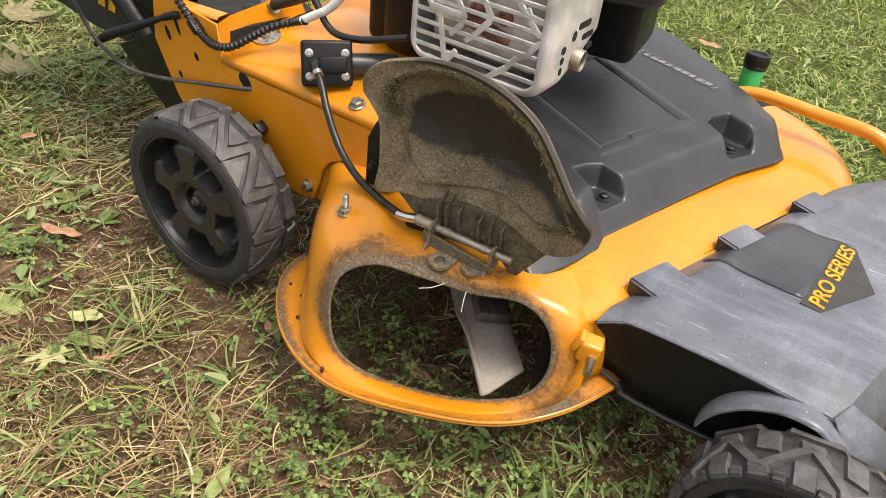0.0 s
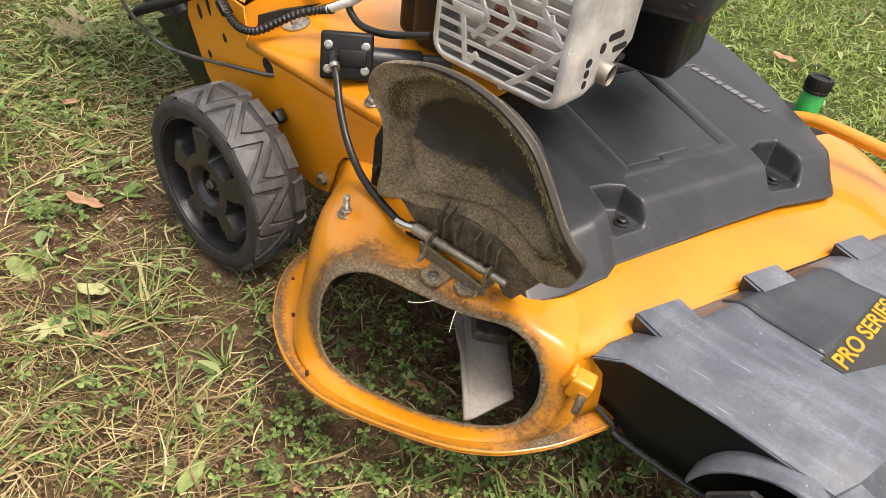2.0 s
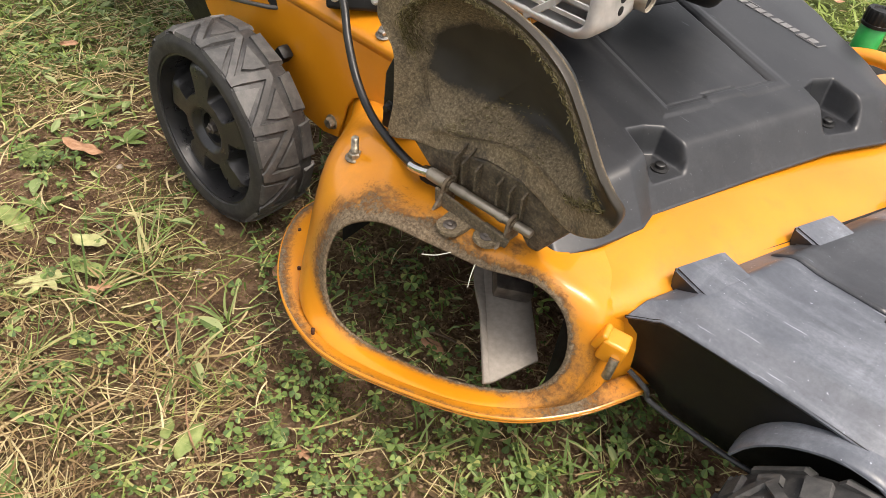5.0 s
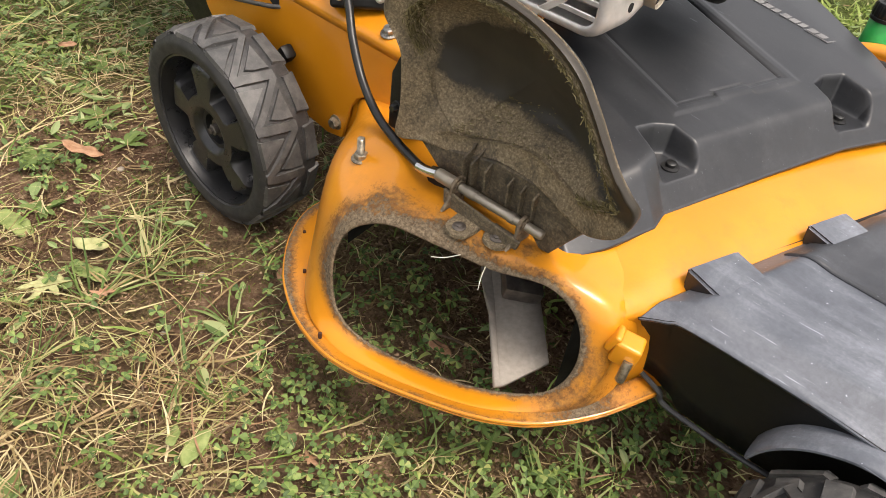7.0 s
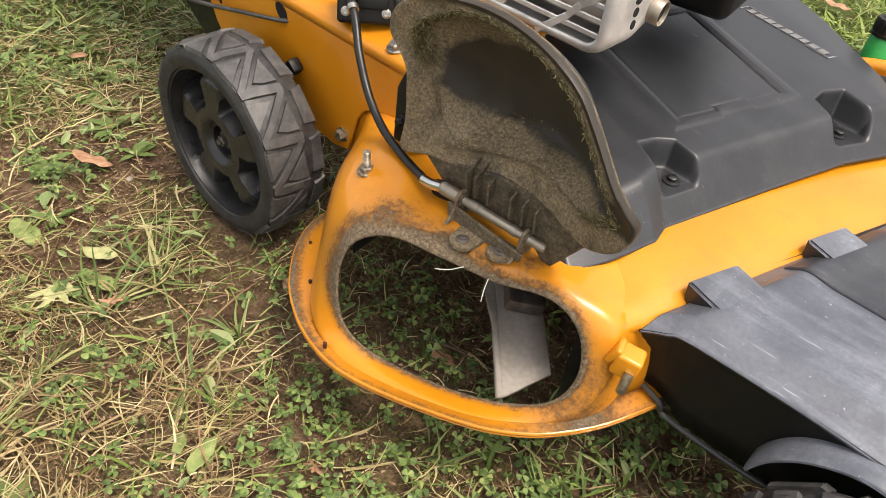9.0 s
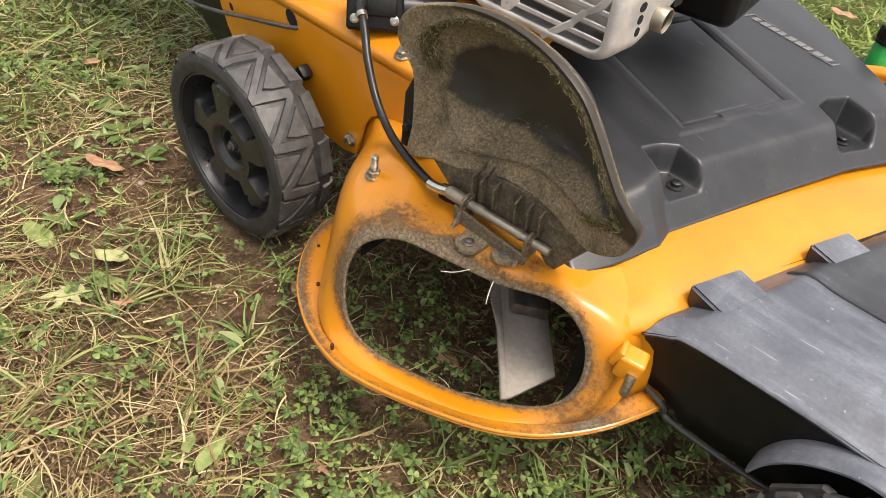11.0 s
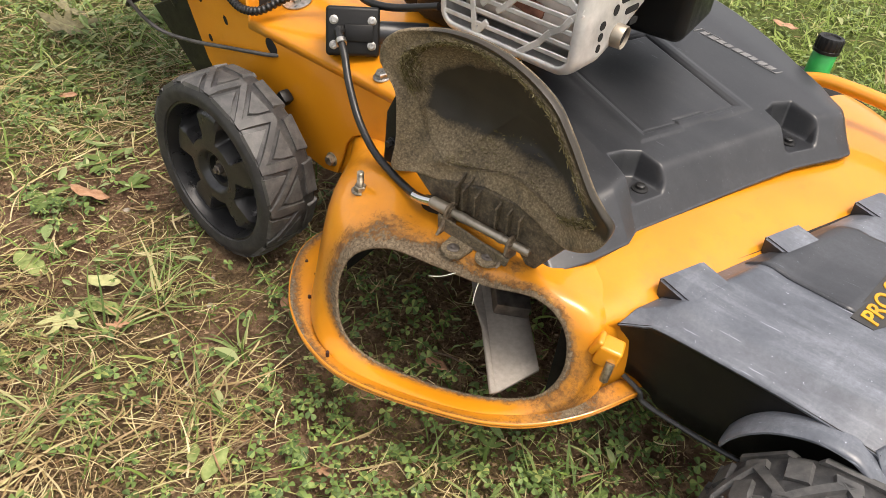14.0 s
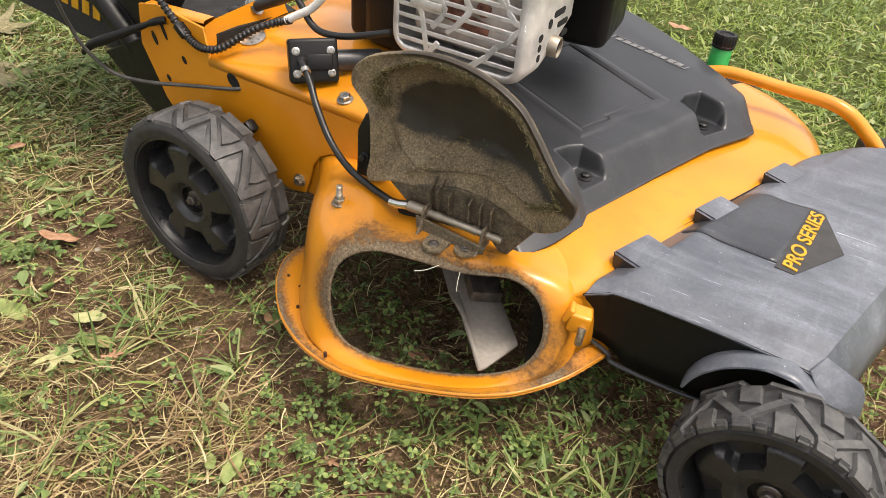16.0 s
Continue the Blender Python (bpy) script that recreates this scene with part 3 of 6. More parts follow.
def build_underside():
    """Dark inner faces of the deck, the spindle and the blade that shows in the mouth."""
    # added lining: near-black for the inner shade, closed against light from behind
    plan = [(0.25, 0.05), (0.38, 0.01), (0.50, 0.03), (0.61, 0.06), (0.665, 0.13), (0.83, 0.58), (0.76, 0.84), (0.60, 0.95), (0.40, 0.90), (0.22, 0.35)]
    n = len(plan)
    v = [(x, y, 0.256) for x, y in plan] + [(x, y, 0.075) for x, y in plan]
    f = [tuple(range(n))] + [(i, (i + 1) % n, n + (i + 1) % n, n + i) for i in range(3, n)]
    part("deck_underside", (v, f), UNDER, mower, "dark inside of the deck, its shade put into the colour", 0)
    far, end = Vector((0.30, 0.31, 0.150)), Vector((0.5935, 0.005, 0.144))
    along = (end - far).normalized()
    side = Vector((0.66, 0.72, 0.22)).normalized()
    rows = []
    for i in range(15):
        t = i / 14
        c = far.lerp(end, t)
        w = 0.031
        lift = smoothstep(0.62, 0.72, t) * (1 - 0.35 * smoothstep(0.9, 1.0, t))
        row = []
        for k, q in enumerate((-1.0, -0.8, -0.68, 0.2, 1.0)):
            p = c + side * (w * q)
            if k < 2:
                p += Vector((0, 0, -0.004 + 0.012 * lift * (1 if k == 0 else 0.4)))
            if k == 0:
                p -= side * (0.007 * (1 - smoothstep(0.70, 0.74, t)))
            p += along * (-0.0128 * q * smoothstep(0.93, 1.0, t))
            row.append(p)
        rows.append(row)
    b = part("blade", loft(rows, False), BLADE, mower, "scuffed bare steel cutting blade", 25)
    shell(b, 0.005)
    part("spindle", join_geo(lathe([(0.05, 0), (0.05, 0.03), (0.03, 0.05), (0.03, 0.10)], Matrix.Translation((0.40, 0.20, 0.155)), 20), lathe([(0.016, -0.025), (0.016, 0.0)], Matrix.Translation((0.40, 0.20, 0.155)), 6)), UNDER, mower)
    blk = box_bm((0.075, 0.05, 0.022), pose(0.505, 0.105, 0.170, 10, -6, 133), 0.006, 2)
    part("blade_adapter", blk, SOOT, mower)


build_underside()


def hex_bolt(name, p, normal, r, parent, mat=None, stud=0.0, h=0.008):
    m = facing(p, normal)
    g = [lathe([(r * 1.35, 0), (r * 1.35, 0.0015), (r * 1.2, 0.002)], m, 20), lathe([(r, 0.0015), (r, h), (r * 0.85, h + 0.0015)], m, 6)]
    if stud:
        prof, k = [], 0
        while h + k * 0.0011 < stud:
            prof += [(r * 0.55, h + k * 0.0011), (r * 0.47, h + (k + 0.5) * 0.0011)]
            k += 1
        g.append(lathe(prof, m, 14))
    return part(name, join_geo(*g), mat or ZINC, parent, "", 30)


def build_frame():
    fr = thing("frame", "", "")
    fr.parent = mower
    fr["label"] = "bent amber sheet-steel frame"
    side = [(-0.205, 0.405), (-0.215, 0.333), (-0.172, 0.243), (-0.12, 0.18), (0.05, 0.17), (0.117, 0.161), (0.150, 0.168), (0.160, 0.200), (0.168, 0.230), (0.182, 0.250), (0.205, 0.263), (0.235, 0.268), (0.34, 0.266), (0.34, 0.346), (-0.046, 0.346), (-0.052, 0.402), (-0.16, 0.415)]
    p = part("side_plate", prism(side, "y", 0.125, 0.130, 0.0015, 1), PAINT_CLEAN, fr)
    mask(p, lambda q: 0.15 * smoothstep(0.26, 0.17, q.z))
    ip = part("inner_plate", prism([(0.10, 0.165), (0.34, 0.165), (0.34, 0.345), (0.10, 0.345)], "y", 0.1335, 0.1365), PAINT_CLEAN, fr)
    mask(ip, lambda q: 0.25 * smoothstep(0.28, 0.17, q.z))
    xs = [-0.05 + 0.39 * i / 8 for i in range(9)]
    topo = [[(x, y, z) for x in xs] for y, z in ((0.1247, 0.338), (0.1246, 0.3465), (0.1256, 0.3508), (0.1283, 0.3542), (0.1325, 0.3568), (0.138, 0.3588), (0.165, 0.366), (0.20, 0.375), (0.30, 0.383), (0.60, 0.385))]
    t = part("top_plate", loft(topo, False), PAINT_CLEAN, fr, "", 60)
    mask(t, lambda q: 0.0)
    shell(t, 0.003)
    # upstanding rear box of the frame; a black block behind its edge paints a shaded gap
    rear = [[(x, y, z + 0.06 * (x + 0.05)) for x in (-0.20, -0.12, -0.052)] for y, z in ((0.1275, 0.408), (0.1285, 0.4115), (0.132, 0.413), (0.150, 0.414), (0.152, 0.41), (0.152, 0.36))]
    r = part("rear_flange", loft(rear, False), PAINT_CLEAN, fr, "", 60)
    mask(r, lambda q: 0.0)
    step = [[(-0.052, 0.127, 0.35), (-0.052, 0.152, 0.37), (-0.03, 0.30, 0.386)], [(-0.050, 0.127, 0.405), (-0.050, 0.152, 0.411), (-0.05, 0.30, 0.42)]]
    q = part("step_plate", loft(step, False), PAINT_CLEAN, fr, "", 30)
    mask(q, lambda w: 0.0)
    part("rear_well", prism([(-0.24, 0.15), (-0.05, 0.15), (-0.03, 0.32), (-0.24, 0.4)], "z", 0.30, 0.385), UNDER, fr)
    # the rear hook plate, oval cable slot and small holes
    part("skid_plate", prism([(-0.336, 0.281), (-0.21, 0.345), (-0.165, 0.245), (-0.17, 0.18), (-0.22, 0.19)], "y", 0.132, 0.15, 0.002, 1), SKIRT, fr, "black rear skid plate")
    for (x, z), (rx, rz) in {(0.004, 0.327): (0.0125, 0.0125), (-0.109, 0.331): (0.0045, 0.007), (-0.156, 0.285): (0.0045, 0.006), (-0.150, 0.372): (0.004, 0.016), (-0.176, 0.352): (0.005, 0.012)}.items():
        o = [(x + rx * math.cos(a) - 0.35 * rz * math.sin(a), z + rz * math.sin(a)) for a in [2 * math.pi * i / 20 for i in range(20)]]
        # near-black plate drawn as an opening, its inner shade in the colour
        part("slot", prism(o, "y", 0.1243, 0.1275), HOLE, fr)
    hex_bolt("frame_bolt", (0.138, 0.1245, 0.190), (0, -1, 0), 0.0085, fr, OLD_STEEL)
    hex_bolt("frame_bolt", (0.224, 0.140, 0.359), (0, -0.2, 1), 0.0095, fr)
    part("axle_tab", box_bm((0.022, 0.02, 0.02), pose(0.045, 0.112, 0.262, 0, 40, 0), 0.005, 2), SKIRT, fr)
    part("washer", join_geo(lathe([(0.023, 0), (0.023, 0.002), (0.021, 0.0025)], facing((-0.016, 0.195, 0.3745), (0, -0.25, 1)), 40), lathe([(0.008, 0.002), (0.008, 0.006)], facing((-0.016, 0.195, 0.3745), (0, -0.25, 1)), 6)), ZINC, fr, "bright zinc washer")
    hex_bolt("stud_bolt", (0.313, 0.013, 0.2755), (0, 0, 1), 0.0085, mower, OLD_STEEL, 0.030)


build_frame()


def build_drive():
    """The little gearbox with four screws, its drive cable and the black tube beside it."""
    d = Vector((0.697, 0.717, 0)).normalized()
    nrm = Vector((0.66, -0.64, 0.38)).normalized()
    c = Vector((0.1645, 0.141, 0.4015))
    up = nrm.cross(d)
    m = Matrix.Translation(c) @ Matrix((d, up, nrm)).transposed().to_4x4()
    box = thing("gearbox", "", "")
    box.parent = mower
    box["label"] = "small black gearbox with four screws"
    part("housing", box_bm((0.074, 0.066, 0.05), m @ Matrix.Translation((0, 0.002, -0.0255)), 0.005, 3), SKIRT, box)
    part("boss", box_bm((0.040, 0.024, 0.006), m @ Matrix.Translation((0.008, 0.0, 0.001)), 0.0025, 2), SKIRT, box)
    for i, (u, w) in enumerate(((-0.026, 0.0165), (0.026, 0.0165), (0.026, -0.0165), (-0.026, -0.0165))):
        mm = m @ Matrix.Translation((u, w, 0))
        part("screw", join_geo(lathe([(0.0062, -0.001), (0.0062, 0.0005), (0.005, 0.001)], mm, 16), lathe([(0.0042, 0.0), (0.0042, 0.004), (0.0036, 0.0045), (0.0022, 0.0045), (0.002, 0.003)], mm, 14)), ZINC, box)
    part("drive_tube", lathe([(0.0165, 0.03), (0.0165, 0.105), (0.015, 0.107), (0.012, 0.108), (0.012, 0.15)], facing(c - nrm * 0.026 + Vector((0, 0, 0.001)), d), 28), COVER, box)
    path = spline([(0.150, 0.132, 0.404), (0.160, 0.119, 0.406), (0.176, 0.109, 0.401), (0.192, 0.100, 0.389), (0.216, 0.085, 0.364), (0.251, 0.070, 0.330), (0.295, 0.055, 0.309), (0.348, 0.040, 0.303), (0.398, 0.029, 0.302)], 8)
    cable = part("flap_cable", tube(path, lambda t: 0.0072 if t < 0.1 else 0.0052, 12), HOSE, mower, "black sheathed control cable")
    part("ferrule", tube(spline([(0.389, 0.0305, 0.301), (0.404, 0.029, 0.304), (0.420, 0.0285, 0.3092)], 4), 0.0062, 14), CHROME, cable, "bright crimped ferrule")
    part("cable_collar", tube([path[14], path[17]], 0.0072, 14), ZINC, cable)


build_drive()


def build_engine():
    en = thing("engine", "", "")
    en.parent = mower
    en["label"] = "engine with a perforated silver muffler guard"
    X0, X1, Z0, Z1, Y = 0.258, 0.478, 0.428, 0.66, 0.203

    def ring(inset, y, r=0.03):
        x0, x1, z0, z1 = X0 + inset, X1 - inset, Z0 + inset, Z1 - inset
        r = max(0.004, r - inset)
        out = []
        for cx, cz, a0 in ((x1 - r, z0 + r, -90), (x1 - r, z1 - r, 0), (x0 + r, z1 - r, 90), (x0 + r, z0 + r, 180)):
            for i in range(7):
                a = radians(a0 + 15 * i)
                out.append(Vector((cx + r * math.cos(a), y, cz + r * math.sin(a))))
        return out
    rings = [ring(0.0145, Y + 0.004), ring(0.0135, Y + 0.0012), ring(0.011, Y), ring(0.006, Y + 0.0015), ring(0.002, Y + 0.006), ring(0.0, Y + 0.014), ring(0.0, Y + 0.06), ring(0.0, Y + 0.10), ring(0.0, Y + 0.145)]
    # the outer end tapers inwards at its rear lower side
    for k, lift in ((-2, 0.020), (-1, 0.062)):
        for p in rings[k]:
            if p.x > 0.36:
                p.z += lift * smoothstep(0.50, 0.43, p.z) * smoothstep(0.36, 0.45, p.x)
    g = part("muffler_guard", loft(rings), SILVER, en, "scuffed bright metal muffler guard", 50)
    shell(g, 0.002, heart=(0.37, 0.30, 0.54))
    slat = (X1 - X0 - 0.022)
    for i in range(12):
        z = Z0 + 0.026 + 0.0165 * i
        if z > Z1 - 0.02:
            break
        part("slat", box_bm((slat, 0.003, 0.0064), pose((X0 + X1) / 2, Y + 0.0035, z), 0.0011, 1), SILVER, en)
    runs = (((0.275, 0.530), (0.310, 0.500), (0.323, 0.439), (0.339, 0.459)), ((0.385, 0.432), (0.419, 0.461), (0.433, 0.478), (0.450, 0.490), (0.459, 0.504), (0.470, 0.513)), ((0.355, 0.480), (0.369, 0.493), (0.386, 0.514), (0.389, 0.521), (0.371, 0.545), (0.385, 0.590)),
            ((0.330, 0.482), (0.344, 0.498), (0.348, 0.512), (0.336, 0.530), (0.345, 0.580)), ((0.440, 0.545), (0.447, 0.531), (0.459, 0.519), (0.470, 0.517)), ((0.420, 0.575), (0.429, 0.548), (0.439, 0.538), (0.470, 0.534)))
    zig = [pair for run in runs for pair in zip(run, run[1:])]
    for i, ((xa, za), (xb, zb)) in enumerate(zig):
        L, ang = math.hypot(xb - xa, zb - za), math.degrees(math.atan2(zb - za, xb - xa))
        part("rib", box_bm((L + 0.006, 0.0034, 0.0086), pose((xa + xb) / 2, Y + 0.0028 + 0.0003 * (i % 3), (za + zb) / 2, 0, -ang, 0), 0.0012, 1), SILVER, en)
    part("emblem", box_bm((0.052, 0.004, 0.011), pose(0.319, Y - 0.0005, 0.512), 0.0018, 2), SILVER, en, "embossed maker's plate")
    mf = part("muffler", box_bm((0.185, 0.085, 0.165), pose(0.372, 0.264, 0.532), 0.022, 4), MUFFLER, en, "heat-stained muffler body")
    part("rust_patch", box_bm((0.075, 0.004, 0.022), pose(0.375, 0.2215, 0.497, 0, 12, 0), 0.0018, 2), RUST_STAIN, en, "red-brown rusted seam")
    for x in (0.358, 0.402):
        part("boss", lathe([(0.011, 0), (0.011, 0.004), (0.006, 0.005), (0.005, 0.001)], facing((x, 0.2215, 0.520), (0, -1, 0.1)), 18), RUST_STAIN, en)
    # slots, holes and outlet on the outer end; black caps paint the openings' dark
    for y, z, w, h in ((0.303, 0.514, 0.036, 0.010), (0.318, 0.4955, 0.034, 0.009), (0.330, 0.477, 0.020, 0.009), (0.276, 0.504, 0.012, 0.014), (0.250, 0.491, 0.013, 0.011), (0.250, 0.4765, 0.010, 0.011), (0.250, 0.462, 0.009, 0.011)):
        r = min(w, h) / 2
        o = [((y + (w / 2 - r) * (1 if math.cos(a) > 0 else -1)) + r * math.cos(a), (z + (h / 2 - r) * (1 if math.sin(a) > 0 else -1)) + r * math.sin(a)) for a in [2 * math.pi * (i + 0.5) / 16 for i in range(16)]]
        part("vent_slot", prism(o, "x", 0.476, 0.4788), HOLE, en)
    part("exhaust_outlet", lathe([(0.0150, -0.006), (0.0155, 0.0), (0.0150, 0.013), (0.0142, 0.014), (0.0132, 0.013), (0.0125, 0.001)], facing((0.477, 0.290, 0.469), (1, 0.1, -0.05)), 28, False), PIN_STEEL, en, "short exhaust outlet pipe")
    # black plug paints the dark inside of the pipe
    part("outlet_bore", lathe([(0.0127, -0.004), (0.0127, 0.0095)], facing((0.477, 0.290, 0.469), (1, 0.1, -0.05)), 28), HOLE, en)
    # fuel tank and lid
    part("tank", box_bm((0.14, 0.15, 0.145), pose(0.420, 0.524, 0.482, 0, 0, 8), 0.016, 4), SKIRT, en, "black plastic tank")
    part("tank_lid", box_bm((0.20, 0.24, 0.09), pose(0.425, 0.50, 0.560, 0, -4, 10), 0.02, 4), COVER, en, "charcoal plastic shroud")
    part("blower_housing", box_bm((0.11, 0.17, 0.25), pose(0.205, 0.36, 0.51, 0, 0, 0), 0.02, 3), SKIRT, en, "black plastic housing")
    part("intake_housing", box_bm((0.070, 0.12, 0.20), pose(0.143, 0.352, 0.487, 0, 0, 4), 0.014, 3), SKIRT, en, "black plastic housing")
    part("engine_block", box_bm((0.16, 0.16, 0.16), pose(0.33, 0.41, 0.505), 0.02, 3), UNDER, en)
    part("crankcase", lathe([(0.06, -0.11), (0.06, 0.02), (0.045, 0.03)], Matrix.Translation((0.31, 0.44, 0.42)), 32), UNDER, en)
    part("heat_shield", box_bm((0.12, 0.06, 0.004), pose(0.385, 0.29, 0.43, 8, 0, 0), 0.001, 1), PAINT_CLEAN, en)


build_engine()


def build_cover():
    """The charcoal engine-side cover: a height field in the deck's own axes, with two bolt pockets and a sunken panel."""
    A0, A1, B0, B1 = 0.10, 0.520, 0.232, 0.856
    na, nb = 270, 320
    verts = []

    holes = ([(0.424, 0.404), (0.426, 0.430), (0.436, 0.452), (0.484, 0.462), (0.512, 0.456), (0.545, 0.404), (0.500, 0.396)],
             [(0.430, 0.702), (0.419, 0.728), (0.426, 0.760), (0.482, 0.768), (0.508, 0.758), (0.535, 0.708), (0.496, 0.696)])

    def pocket(a, b, hole):
        inside = 1.0
        for (a0, b0), (a1, b1) in zip(hole, hole[1:] + hole[:1]):
            d = ((b1 - b0) * (a - a0) - (a1 - a0) * (b - b0)) / math.hypot(a1 - a0, b1 - b0)
            inside = min(inside, d)
        return smoothstep(-0.002, 0.011, inside)

    def along(tab, x):
        for (x0, y0), (x1, y1) in zip(tab, tab[1:]):
            if x <= x1:
                return y0 + (y1 - y0) * max(0.0, x - x0) / (x1 - x0)
        return tab[-1][1]
    FOOT = ((0.232, 0.520), (0.25, 0.527), (0.30, 0.529), (0.370, 0.523), (0.396, 0.508), (0.46, 0.505), (0.567, 0.501), (0.71, 0.500), (0.80, 0.511), (0.830, 0.510), (0.856, 0.492))
    FAR = ((0.1, 0.915), (0.185, 0.922), (0.275, 0.911), (0.355, 0.889), (0.406, 0.876), (0.443, 0.862), (0.52, 0.846))

    def height(a, b):
        z = 0.328 + (0.49 - a) * 0.12 + 0.006 * smoothstep(0.5, 0.8, b) - 0.008 * smoothstep(0.80, 0.86, b)
        jog = 0.007 * smoothstep(0.545, 0.547, b) * smoothstep(0.603, 0.601, b)
        inside = min(0.400 - jog - a, b - 0.484, 0.662 - b, a - 0.2)
        z -= 0.0012 * smoothstep(-0.001, 0.001, inside) + 0.0014 * max(0.0, 1 - abs(inside - 0.001) / 0.0024)
        z += 0.0014 * smoothstep(0.003, 0.008, -inside) * smoothstep(0.024, 0.014, -inside)
        z -= 0.15 * max(0.0, 0.396 - b)
        front = min(1.0, 0.0035 * math.log(1 + math.exp((a - 0.4745) / 0.0035)) / 0.044)
        z = z * (1 - front) + (0.274 + 0.010 * smoothstep(0.4, 0.8, b)) * front
        for hole in holes:
            k = pocket(a, b, hole)
            z = min(z, z * (1 - k) + 0.300 * k)
        near = smoothstep(0.250, 0.236, b)
        z = z * (1 - near) + min(z, 0.272) * near
        far = smoothstep(0.842, 0.856, b)
        z = z * (1 - far) + min(z, 0.285) * far
        return z
    for i in range(na):
        for j in range(nb):
            a, b = A0 + (A1 - A0) * i / (na - 1), B0 + (B1 - B0) * j / (nb - 1)
            aa, bb = a, b
            if a > 0.40:  # the foot steps out at the near corner and is cut off at the far one
                aa = 0.40 + (a - 0.40) * (along(FOOT, b) - 0.40) / 0.12
            if b > 0.79:  # the far edge bows out
                bb = 0.79 + (b - 0.79) * (along(FAR, a) - 0.79) / 0.066
            verts.append(deck(aa, bb, height(a, b)))
    cover = part("engine_cover", (verts, grid_faces(na, nb)), COVER, mower, "matt charcoal plastic deck cover with two bolt pockets", 60)
    shell(cover, 0.004)
    for bc in (0.432, 0.727):
        part("cover_bolt", lathe([(0.011, 0), (0.011, 0.002), (0.0065, 0.003), (0.0065, 0.007), (0.005, 0.008)], Matrix.Translation(deck(0.464, bc, 0.300)), 16), HOSE, cover)
    # the maker's name as a thin framed row of plain bars
    def bar(a0, a1, b0, b1):
        slope = 0.30
        co = [(a, b + slope * (a - 0.29)) for a, b in ((a0, b0), (a1, b0), (a1, b1), (a0, b1))]
        v = [deck(a, b, height(a, b) + t) for t in (0.0002, 0.0012) for a, b in co]
        part("nameplate_bar", (v, [(4, 5, 6, 7), (0, 1, 5, 4), (1, 2, 6, 5), (2, 3, 7, 6), (3, 0, 4, 7)]), LETTER, cover, "", 0)
    for i in range(9):
        a = 0.226 + 0.0142 * i
        bar(a, a + (0.0112 if i % 3 else 0.0088), 0.7770, 0.7900)
    bar(0.2165, 0.2185, 0.774, 0.793)
    bar(0.3585, 0.3605, 0.774, 0.793)
    bar(0.2165, 0.255, 0.7922, 0.7935)
    bar(0.325, 0.3605, 0.7735, 0.7748)


build_cover()


